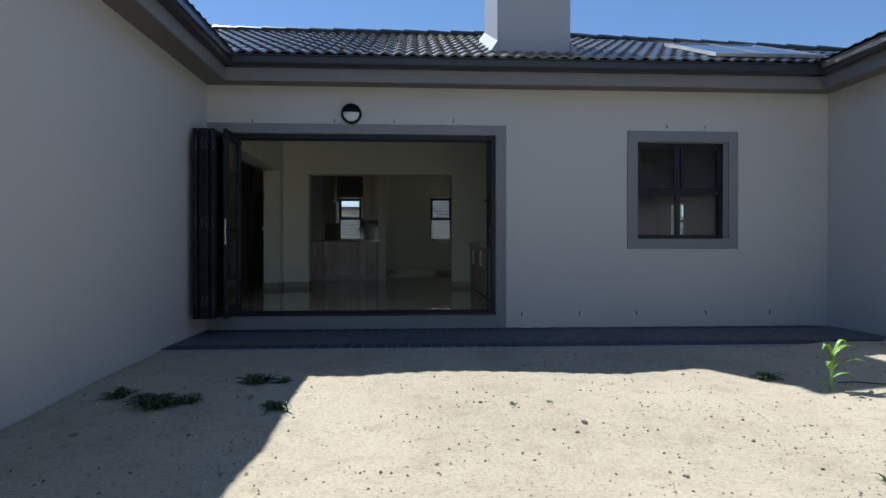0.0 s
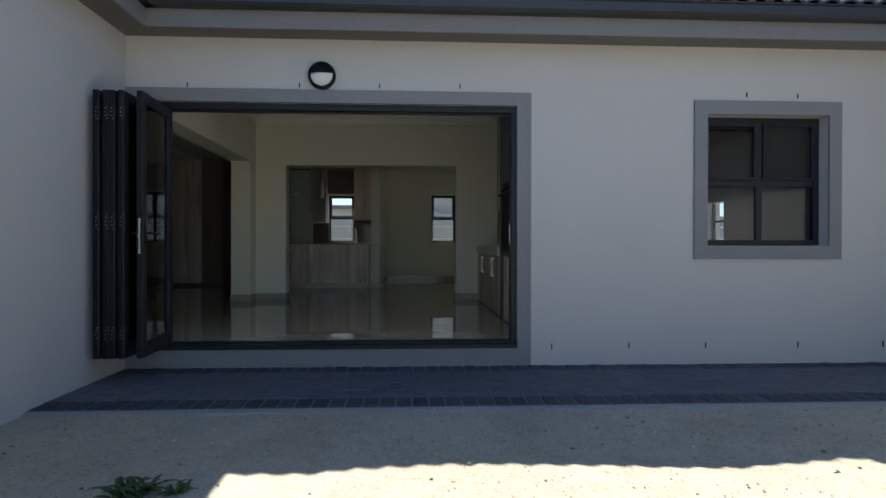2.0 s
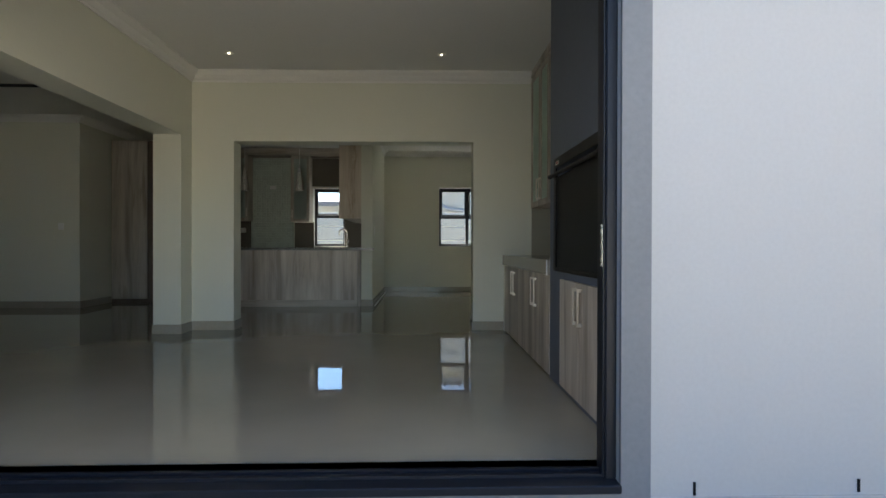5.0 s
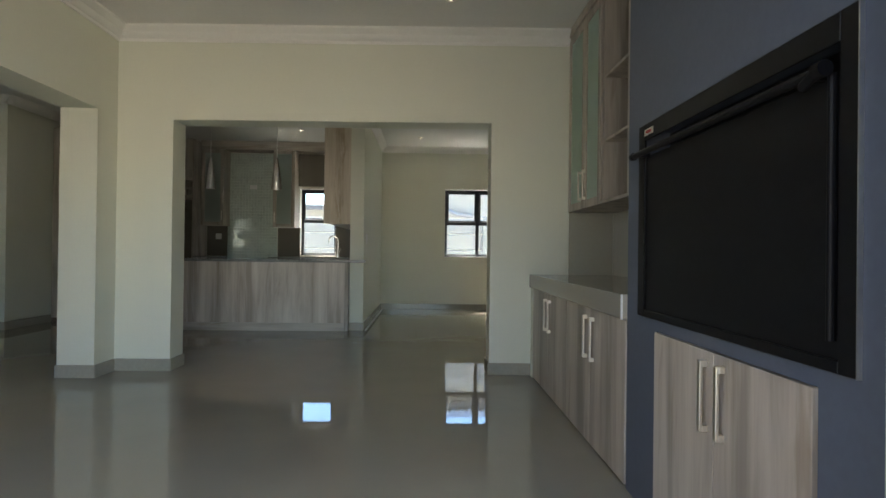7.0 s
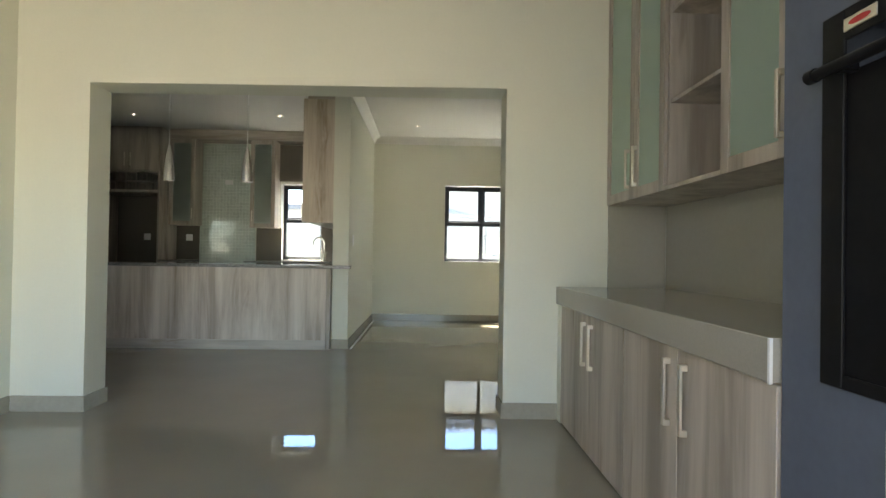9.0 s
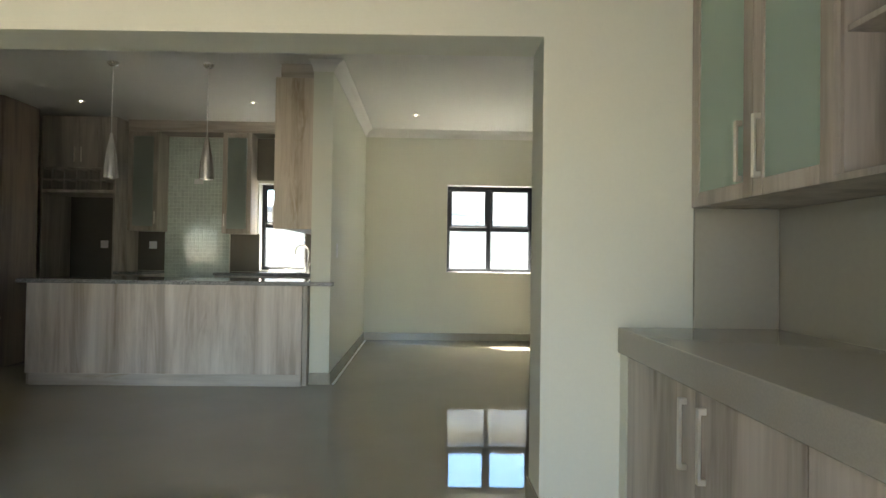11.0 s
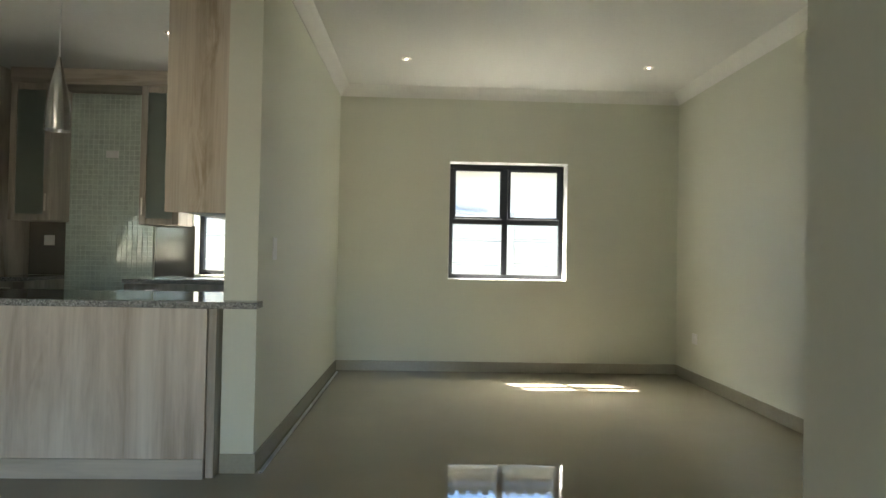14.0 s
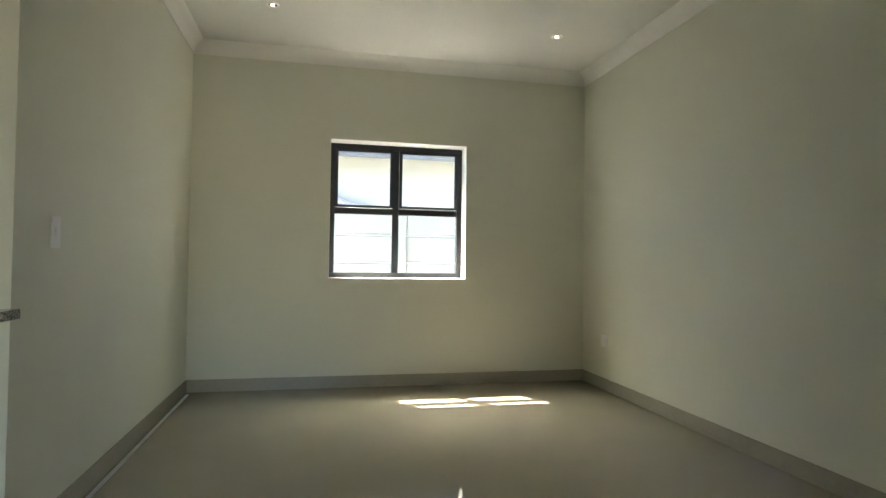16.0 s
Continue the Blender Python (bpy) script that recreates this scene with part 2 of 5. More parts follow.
M_FIELD = plain("field_joint", (0.15, 0.15, 0.16), 0.9, grain=0.1, size=90, relief=0.2)
M_GLASS = glassy("clear_glass")
M_FLOATGLASS = glassy("float_glass", (0.985, 1.0, 0.97))
M_FROST = glassy("frosted_green_glass", (0.57, 0.72, 0.61), 0.45, 0.45)
M_FROSTK = glassy("frosted_grey_glass", (0.34, 0.40, 0.35), 0.4, 0.5)
M_TINT = glassy("smoked_door_glass", (0.10, 0.11, 0.12))
M_WTINT = glassy("grey_window_glass", (0.72, 0.74, 0.75))
M_BLACK.node_tree.nodes["Principled BSDF"].inputs["Specular IOR Level"].default_value = 0.18
M_WHITE = plain("white_plastic", (0.80, 0.80, 0.78), 0.35, grain=0.01, relief=0.0)
M_LAMPGLASS = plain("opal_glass", (0.72, 0.73, 0.72), 0.25, grain=0.02, relief=0.0)
M_SAND = sand()
M_CONC = plain("rough_concrete", (0.36, 0.35, 0.33), 0.9, grain=0.15, size=50, relief=0.4)
M_PAVER = varied("charcoal_paver", [(0.0, (0.125, 0.13, 0.145)), (0.5, (0.14, 0.145, 0.16)), (1.0, (0.16, 0.162, 0.175))], 0.8, 0.3)
M_PAVERD = varied("dark_paver", [(0.0, (0.055, 0.058, 0.07)), (0.6, (0.08, 0.083, 0.095)), (1.0, (0.10, 0.10, 0.11))], 0.75, 0.35)
M_JOINT = plain("joint_sand", (0.23, 0.22, 0.21), 0.95, grain=0.12, size=90, relief=0.3)
M_TILE = varied("dark_roof_tile", [(0.0, (0.036, 0.040, 0.044)), (0.5, (0.05, 0.054, 0.058)), (1.0, (0.07, 0.073, 0.076))], 0.24, 0.08)
M_TILE.node_tree.nodes["Principled BSDF"].inputs["IOR"].default_value = 1.75
M_FASCIA = plain("grey_fascia_paint", (0.20, 0.195, 0.195), 0.55, grain=0.05, relief=0.05)
M_SOFFIT = plain("soffit_board", (0.17, 0.155, 0.14), 0.7, grain=0.04, relief=0.05)
M_GUTTER = plain("dark_gutter", (0.035, 0.037, 0.042), 0.35, grain=0.08, relief=0.02)
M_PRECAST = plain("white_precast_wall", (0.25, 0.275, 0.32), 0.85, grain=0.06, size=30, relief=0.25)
M_NEIGH = plain("cream_plaster", (0.55, 0.53, 0.47), 0.85, grain=0.04, relief=0.1)
M_SOLAR = plain("solar_glass", (0.02, 0.03, 0.06), 0.06, grain=0.05, relief=0.0)
M_ALU = plain("bare_aluminium", (0.6, 0.6, 0.6), 0.35, metal=0.9, grain=0.05, relief=0.0)
M_FLASH = plain("grey_flashing", (0.42, 0.42, 0.43), 0.5, grain=0.05, relief=0.05)
M_MAIZE = plain("young_maize_leaf", (0.24, 0.42, 0.06), 0.45, grain=0.15, size=30, relief=0.05)
M_LEAF = plain("green_leaf", (0.06, 0.105, 0.025), 0.5, grain=0.3, size=30, relief=0.1)
M_STONE = varied("pebble", [(0.0, (0.17, 0.152, 0.122)), (1.0, (0.47, 0.41, 0.315))], 0.9, 0.3)
M_GRAVEL = gravel_mat()
M_STICK = plain("dry_stick", (0.10, 0.075, 0.05), 0.9, grain=0.2)
M_MOSAIC = varied("glass_mosaic", [(0.0, (0.62, 0.70, 0.62)), (0.5, (0.64, 0.72, 0.64)), (1.0, (0.66, 0.74, 0.66))], 0.05, 0.0)
M_DOWN = glow("warm_lamp", (1.0, 0.88, 0.66), 1.6)
M_RED = plain("red_enamel", (0.45, 0.03, 0.03), 0.4, grain=0.02, relief=0.0)


# ---- building blocks ----
def bx(bm, x0, x1, y0, y1, z0, z1, bev=0.0, seg=1):
    r = bmesh.ops.create_cube(bm, size=1.0)
    vs = r["verts"]
    for v in vs:
        v.co = Vector(((x0 + x1) / 2 + v.co.x * (x1 - x0), (y0 + y1) / 2 + v.co.y * (y1 - y0), (z0 + z1) / 2 + v.co.z * (z1 - z0)))
    if bev:
        es = list({e for v in vs for e in v.link_edges})
        bmesh.ops.bevel(bm, geom=es, offset=bev, segments=seg, affect="EDGES", profile=0.5)
    return bm


def box(*a, bev=0.0, seg=1):
    return bx(bmesh.new(), *a, bev=bev, seg=seg)


def cyl(bm, p0, p1, r, seg=16, r2=None):
    p0, p1 = Vector(p0), Vector(p1)
    d = p1 - p0
    m = Matrix.Translation((p0 + p1) / 2) @ d.to_track_quat("Z", "Y").to_matrix().to_4x4()
    bmesh.ops.create_cone(bm, cap_ends=True, segments=seg, radius1=r, radius2=r if r2 is None else r2, depth=d.length, matrix=m)
    return bm


def lathe(bm, prof, centre, seg=32, m=Matrix.Identity(4)):
    """Turns a profile of (radius, height) about the upright through centre."""
    rings = []
    for r, z in prof:
        rings.append([bm.verts.new(Vector(centre) + (m @ Vector((r * math.cos(2 * math.pi * i / seg), r * math.sin(2 * math.pi * i / seg), z)))) for i in range(seg)])
    for a, b in zip(rings, rings[1:]):
        for i in range(seg):
            bm.faces.new((a[i], a[(i + 1) % seg], b[(i + 1) % seg], b[i]))
    for ring in (rings[0], rings[-1]):
        if (ring[0].co - ring[seg // 2].co).length > 1e-5:
            bm.faces.new(ring)
    return bm


def prism(bm, prof, a, b, out, up=Vector((0, 0, 1))):
    """A moulding with profile (outward, upward) swept from a to b."""
    a, b, out = Vector(a), Vector(b), Vector(out)
    ra = [bm.verts.new(a + out * p + up * q) for p, q in prof]
    rb = [bm.verts.new(b + out * p + up * q) for p, q in prof]
    n = len(prof)
    for i in range(n):
        bm.faces.new((ra[i], ra[(i + 1) % n], rb[(i + 1) % n], rb[i]))
    bm.faces.new(ra)
    bm.faces.new(rb)
    return bm


def tube(bm, pts, r, seg=10):
    rings = []
    pts = [Vector(p) for p in pts]
    for i, p in enumerate(pts):
        d = (pts[min(i + 1, len(pts) - 1)] - pts[max(i - 1, 0)]).normalized()
        q = d.to_track_quat("Z", "Y")
        rings.append([bm.verts.new(p + q @ Vector((r * math.cos(2 * math.pi * k / seg), r * math.sin(2 * math.pi * k / seg), 0))) for k in range(seg)])
    for a, b in zip(rings, rings[1:]):
        for k in range(seg):
            bm.faces.new((a[k], a[(k + 1) % seg], b[(k + 1) % seg], b[k]))
    bm.faces.new(rings[0])
    bm.faces.new(rings[-1])
    return bm


def mesh_of(name, bm, mat, smooth=False):
    bmesh.ops.recalc_face_normals(bm, faces=bm.faces)
    me = bpy.data.meshes.new(name)
    bm.to_mesh(me)
    bm.free()
    me.materials.append(mat)
    if smooth:
        me.polygons.foreach_set("use_smooth", [True] * len(me.polygons))
        me.set_sharp_from_angle(angle=radians(35))
    return me


def part(name, bm, mat, parent, label="", smooth=False):
    """One mesh under a thing or under a part."""
    ob = new(name, mesh_of(name, bm, mat, smooth))
    ob.parent = parent
    w = Matrix.Identity(4)
    p = parent
    while p:
        w = p.matrix_basis @ w if p.parent is None else w
        p = p.parent
    ob.matrix_parent_inverse = w.inverted() if parent.parent is None else Matrix.Identity(4)
    return tagged(ob, label)


def thing(name, at, label, category, group=""):
    e = new(name)
    e.empty_display_size = 0.1
    e.matrix_basis = Matrix.Translation(at)
    return tagged(e, label, category, group)


def solid(name, bm, mat, label, category, group="", smooth=False):
    return tagged(new(name, mesh_of(name, bm, mat, smooth)), label, category, group)


def setting(name, bm, mat, label="", smooth=False):
    return tagged(new(name, mesh_of(name, bm, mat, smooth)), label, kind="structure")


def piece(name, me, parent, m, k=""):
    ob = new(name, me)
    ob.parent = parent
    ob.matrix_parent_inverse = parent.matrix_basis.inverted()
    ob.matrix_basis = m
    return ob


def holed(bm, axis, t0, t1, a0, a1, z0, z1, holes):
    """A wall between t0 and t1 across its axis, from a0 to a1 along it, with rectangular holes (a0, a1, z0, z1)."""
    xs = sorted({a0, a1, *[h[0] for h in holes], *[h[1] for h in holes]})
    for l, r in zip(xs, xs[1:]):
        cuts = sorted((h[2], h[3]) for h in holes if h[0] <= l + 1e-6 and h[1] >= r - 1e-6)
        z = z0
        for c0, c1 in cuts + [(z1, z1)]:
            if c0 > z + 1e-6:
                if axis == "y":
                    bx(bm, l, r, t0, t1, z, c0)
                else:
                    bx(bm, t0, t1, l, r, z, c0)
            z = max(z, c1)
    return bm

# ---- the house's shell ----
CEIL = 2.87
GRD = -0.18          # paving level against the house
DOOR = (-3.24, -0.12, 0.0, 2.035)
WIN1 = (1.545, 2.64, 0.845, 1.985)
WIN2 = (-0.56, 0.655, 0.935, 2.14)
WIN5 = (-8.8, -7.0, 0.9, 2.05)
WIN3 = (-3.125, -2.48, 0.93, 2.115)

setting("wall_front", holed(bmesh.new(), "y", -0.2, 0.05, -9.2, 5.2, -0.5, 2.9, [DOOR, WIN1, WIN5]), M_EXT, "pale grey plastered outside wall of the house")
# the inner skin of the outside walls is painted cream
setting("wall_front_lining", holed(bmesh.new(), "y", 0.05, 0.062, -9.2, 4.95, 0.0, CEIL, [DOOR, WIN1, WIN5]), M_INT, "cream painted inner face of the front wall")
setting("wall_wing_west", box(-3.63, -3.38, -11.0, -0.2, -0.5, 2.8), M_EXT, "pale grey plastered wall of the side wing")
setting("wall_wing_east", box(3.86, 4.11, -11.0, -0.2, -0.5, 2.8), M_EXT, "pale grey plastered wall of the other side wing")
setting("wall_back", holed(bmesh.new(), "y", 9.41, 9.66, -9.2, 5.2, -0.5, 2.9, [WIN2, WIN3]), M_INT, "cream painted back wall with two windows")
setting("wall_west", box(-9.2, -8.95, 0.062, 9.41, -0.3, 2.9), M_INT, "cream painted end wall")
setting("wall_east_far", holed(bmesh.new(), "x", 4.95, 5.2, 0.062, 9.41, -0.3, 2.9, [(5.72, 6.32, 0.88, 1.72)]), M_INT, "cream painted side wall with a small window")



def askew(bm):
    """The kitchen wall runs slightly towards the front along its length."""
    for v in bm.verts:
        v.co.y -= 0.028 * max(0.0, v.co.x + 3.0)
    return bm


bmw = askew(holed(bmesh.new(), "y", 4.05, 4.30, -3.75, 1.95, 0.0, CEIL, [(-3.0, -0.335, -1.0, 2.103)]))
setting("wall_kitchen", bmw, M_INT, "cream wall with a wide opening to the kitchen")
setting("wall_family_west", holed(bmesh.new(), "x", -3.75, -3.46, 0.062, 4.05, 0.0, CEIL, [(0.70, 3.76, -1.0, 2.118)]), M_INT, "cream wall with a wide opening and a short pier")
setting("wall_family_east", box(0.70, 0.85, 1.65, 4.05, 0.0, CEIL), M_INT, "cream wall behind the built-in cupboards")
setting("wall_front_room", box(1.95, 4.95, 7.2, 7.4, 0.0, CEIL), M_INT, "cream rear wall of the front room")
setting("wall_dining_east", box(1.80, 1.95, 4.30, 9.41, 0.0, CEIL), M_INT, "cream side wall of the dining room")
setting("wall_partition", box(-1.855, -1.68, 6.62, 9.41, 0.0, CEIL), M_INT, "cream partition between kitchen and dining room")
setting("wall_living_north", box(-8.95, -6.02, 6.37, 6.6, 0.0, CEIL), M_INT, "cream wall of the living room")
setting("wall_passage", box(-6.25, -6.02, 6.6, 9.41, 0.0, CEIL), M_INT, "cream wall of the passage")

setting("floor", box(-9.2, 5.2, -0.18, 9.66, -0.17, 0.0), M_FLOOR, "polished grey-beige porcelain floor")
setting("ceiling", box(-9.2, 5.2, 0.05, 9.66, CEIL, CEIL + 0.03), M_CEIL, "white painted ceiling")

# door surround, plinth and window surround stand proud of the plaster
bm = bmesh.new()
bx(bm, -0.12, 0.0, -0.222, -0.2, GRD - 0.1, 2.143)
bx(bm, -3.378, -0.12, -0.222, -0.2, 2.035, 2.143)
bx(bm, -3.378, -3.24, -0.222, -0.2, GRD - 0.1, 2.035)
bx(bm, -3.24, -0.12, -0.222, -0.2, GRD - 0.1, -0.03)
setting("trim_door_surround", bm, M_SURR, "slate grey painted plaster band round the door")
bm = bmesh.new()
bx(bm, 1.428, 1.545, -0.222, -0.2, 0.727, 2.104)
bx(bm, 2.64, 2.752, -0.222, -0.2, 0.727, 2.104)
bx(bm, 1.545, 2.64, -0.222, -0.2, 1.985, 2.104)
bx(bm, 1.545, 2.64, -0.222, -0.2, 0.727, 0.845)
setting("trim_window_surround", bm, M_SURR, "slate grey painted plaster band round the window")
setting("trim_plinth", box(0.0, 3.86, -0.206, -0.2, GRD - 0.1, -0.06), M_EXT, "slightly proud plaster plinth")
for x, z in ((0.185, -0.025), (0.86, -0.02), (1.54, -0.02), (2.37, -0.02), (3.15, -0.02), (-2.88, 2.165), (-1.96, 2.175), (-1.29, 2.18), (-0.61, 2.19), (1.90, 2.155), (2.36, 2.15)):
    solid("weep_hole", box(x - 0.0045, x + 0.0045, -0.2065, -0.2005, z - (0.028 if z < 1 else 0.014), z + (0.024 if z < 1 else 0.026)), M_BLACK, "narrow dark weep slot in the plaster", "weep hole", "weep slots in the front wall")

# skirting tiles
SK = 0.10


def skirt(name, x0, x1, y0, y1):
    bm = box(x0, x1, y0, y1, 0.0, SK, bev=0.002)
    if 4.03 < y0 and y1 < 4.32:
        askew(bm)
    setting(name, bm, M_SKIRT, "polished beige skirting tile")


for i, a in enumerate(((-3.45, -3.0, 4.038, 4.05), (-0.335, 0.03, 4.038, 4.05), (-3.76, -3.448, 3.748, 3.76), (-3.46, -3.448, 3.76, 4.038), (-3.0, -2.988, 4.038, 4.312),
                       (-0.347, -0.335, 4.038, 4.312), (-0.335, 1.80, 4.30, 4.312), (1.788, 1.80, 4.312, 9.41), (-1.68, 1.788, 9.398, 9.41), (-1.68, -1.668, 6.608, 9.398),
                       (-1.855, -1.68, 6.608, 6.62), (-8.95, -6.008, 6.358, 6.37), (-6.02, -6.008, 6.37, 9.41), (-3.46, -3.448, 0.062, 0.71), (-3.75, -3.0, 4.30, 4.312))):
    skirt("baseboard_%d" % (i + 1), *a)
solid("floor_strip", box(-1.650, -1.632, 6.62, 9.3, 0.0, 0.008), M_ALU, "thin bright metal strip on the floor beside the partition", "floor strip")

# cornices: a stepped cove under the ceiling
SMOOTH = [(0, 0), (0.008, 0), (0.014, 0.02), (0.03, 0.05), (0.055, 0.075), (0.085, 0.09), (0.095, 0.10), (0, 0.10)]
COVE = [(0, 0), (0.012, 0), (0.012, 0.022), (0.03, 0.03), (0.048, 0.05), (0.052, 0.066), (0.075, 0.078), (0.10, 0.10), (0.10, 0.118), (0, 0.118)]


def cornice(i, a, b, out):
    prof = SMOOTH if min(a[1], b[1]) > 4.2 else COVE
    bm = prism(bmesh.new(), prof, (*a, CEIL - prof[-1][1]), (*b, CEIL - prof[-1][1]), (*out, 0))
    setting("trim_cornice_%d" % i, bm, M_CORN, "white moulded cornice under the ceiling", smooth=True)


for i, (a, b, out) in enumerate((((-3.46, 4.06), (0.31, 3.957), (0, -1)), ((-3.46, 0.062), (-3.46, 4.05), (1, 0)), ((-3.46, 0.062), (0.015, 0.062), (0, 1)),
                                 ((-1.68, 9.41), (1.80, 9.41), (0, -1)), ((1.80, 4.30), (1.80, 9.41), (-1, 0)), ((-3.0, 4.30), (1.80, 4.166), (0, 1)),
                                 ((-8.95, 6.37), (-5.95, 6.37), (0, -1)), ((-6.02, 6.31), (-6.02, 9.41), (1, 0)))):
    cornice(i + 1, a, b, out)


# the partition's cornice turns round its free end with mitred corners
bm = bmesh.new()
zc = CEIL - 0.10
rings = []
for cx, cy, ox, oy in ((-1.855, 6.729, -0.5, 0), (-1.855, 6.62, -0.5, -0.45), (-1.68, 6.62, 1, -0.45), (-1.68, 9.41, 1, 0)):
    rings.append([bm.verts.new((cx + ox * p, cy + oy * p, zc + q)) for p, q in SMOOTH])
for a, b in zip(rings, rings[1:]):
    for k in range(len(SMOOTH)):
        bm.faces.new((a[k], a[(k + 1) % len(SMOOTH)], b[(k + 1) % len(SMOOTH)], b[k]))
bm.faces.new(rings[0])
bm.faces.new(rings[-1])
setting("trim_cornice_partition", bm, M_CORN, "white moulded cornice mitred round the end of the partition", smooth=True)


# ---- windows ----
def window(name, x0, x1, z0, z1, y0, y1, label, mull=None, trans=None, fw=0.05, pane=M_GLASS):
    """A dark aluminium casement in an opening: frame, mullion, transom, a pane in each light."""
    w = tagged(new(name, mesh_of(name, box(x0, x1, y0, y1, z0, z0 + fw, bev=0.004), M_CHAR)), label, kind="structure")
    part("window_frame", box(x0, x0 + fw, y0, y1, z0 + fw, z1 - fw, bev=0.004), M_CHAR, w)
    part("window_frame", box(x1 - fw, x1, y0, y1, z0 + fw, z1 - fw, bev=0.004), M_CHAR, w)
    part("window_frame", box(x0, x1, y0, y1, z1 - fw, z1, bev=0.004), M_CHAR, w)
    xs = [x0 + fw, x1 - fw]
    zs = [z0 + fw, z1 - fw]
    if mull:
        part("mullion", box(mull - 0.03, mull + 0.03, y0 + 0.012, y1 - 0.012, z0 + fw, z1 - fw, bev=0.004), M_CHAR, w)
        xs[1:1] = [mull - 0.03, mull + 0.03]
    if trans:
        part("transom", box(x0 + fw, x1 - fw, y0 + 0.014, y1 - 0.014, trans - 0.03, trans + 0.03, bev=0.004), M_CHAR, w)
        zs[1:1] = [trans - 0.03, trans + 0.03]
    ym = (y0 + y1) / 2
    for i in range(0, len(xs), 2):
        for k in range(0, len(zs), 2):
            p = part("pane", box(xs[i] - 0.004, xs[i + 1] + 0.004, ym - 0.002, ym + 0.002, zs[k] - 0.004, zs[k + 1] + 0.004), pane, w)
            p.visible_shadow = False
            if k and len(zs) > 2:   # opening top light with its own sash
                sb = bmesh.new()
                a, b, c, d = xs[i], xs[i + 1], zs[k], zs[k + 1]
                for r in ((a, a + 0.026, c, d), (b - 0.026, b, c, d), (a + 0.026, b - 0.026, c, c + 0.020), (a + 0.026, b - 0.026, d - 0.026, d)):
                    bx(sb, r[0], r[1], y0 - 0.006, y0 + 0.012, r[2], r[3])
                part("sash", sb, M_CHAR, w)
    return w


window("window_1", *WIN1, -0.09, -0.03, "dark aluminium window in the front wall", 2.09, 1.40, pane=M_WTINT)
window("window_5", *WIN5, -0.09, -0.03, "dark aluminium window of the living room", -7.9, 1.5)
window("window_2", *WIN2, 9.575, 9.635, "dark aluminium window of the dining room", 0.035, 1.537, pane=M_FLOATGLASS)
window("window_3", *WIN3, 9.575, 9.635, "narrow dark aluminium window above the kitchen sink", None, 1.545, pane=M_FLOATGLASS)
bm = bmesh.new()
bx(bm, WIN2[0], WIN2[1], 9.40, 9.574, WIN2[2] - 0.004, WIN2[2] + 0.004)
setting("window_sill", bm, M_WHITE, "white painted window sill")
for i, (x0, x1, z0, z1) in enumerate((WIN2, WIN3)):
    bm = bmesh.new()
    bx(bm, x0 + 0.0005, x0 + 0.006, 9.408, 9.574, z0 + 0.005, z1)
    bx(bm, x1 - 0.006, x1 - 0.0005, 9.408, 9.574, z0 + 0.005, z1)
    bx(bm, x0 + 0.006, x1 - 0.006, 9.408, 9.574, z1 - 0.006, z1 - 0.0005)
    setting("trim_reveal_%d" % (i + 1), bm, M_WHITE, "white painted window reveal")
w4 = tagged(new("window_4", mesh_of("window_4", box(5.05, 5.1, 5.72, 6.32, 0.88, 0.92), M_CHAR)), "small dark window of the front room", kind="structure")
part("window_frame", box(5.05, 5.1, 5.72, 5.75, 0.92, 1.72), M_CHAR, w4)
part("window_frame", box(5.05, 5.1, 6.29, 6.32, 0.92, 1.72), M_CHAR, w4)
part("window_frame", box(5.05, 5.1, 5.75, 6.29, 1.32, 1.36), M_CHAR, w4)

# ---- folding door ----
bm = bmesh.new()
bx(bm, DOOR[0], DOOR[1], -0.17, -0.05, 1.98, 2.035, bev=0.004)
bx(bm, DOOR[0], DOOR[1], -0.12, -0.10, 1.965, 1.98)
door = tagged(new("door_1", mesh_of("door_1", bm, M_CHAR)), "wide dark aluminium folding door, folded open", kind="structure")
part("door_jamb", box(-0.165, -0.12, -0.17, -0.05, 0.0, 1.98, bev=0.005), M_CHAR, door)
part("door_jamb", box(-0.173, -0.165, -0.155, -0.115, 0.0, 1.98, bev=0.002), M_CHAR, door)
part("door_jamb", box(-3.24, -3.17, -0.17, -0.05, 0.0, 1.98, bev=0.005), M_CHAR, door)
bm = bmesh.new()
bx(bm, DOOR[0], DOOR[1], -0.24, -0.03, -0.03, 0.004, bev=0.004)
bx(bm, DOOR[0], DOOR[1], -0.15, -0.13, 0.004, 0.016)
bx(bm, DOOR[0], DOOR[1], -0.09, -0.07, 0.004, 0.016)
part("threshold", bm, M_CHAR, door)
sp = part("strike_plate", box(-0.176, -0.173, -0.150, -0.124, 0.86, 1.03, bev=0.001), M_CHROME, door, "chrome strike plate")
part("slot", box(-0.1765, -0.176, -0.142, -0.132, 0.895, 0.935), M_BLACK, sp)
part("slot", box(-0.1765, -0.176, -0.142, -0.132, 0.955, 0.99), M_BLACK, sp)
for z in (0.875, 1.015):
    part("screw", cyl(bmesh.new(), (-0.1775, -0.137, z), (-0.176, -0.137, z), 0.004, 8), M_BLACK, sp)


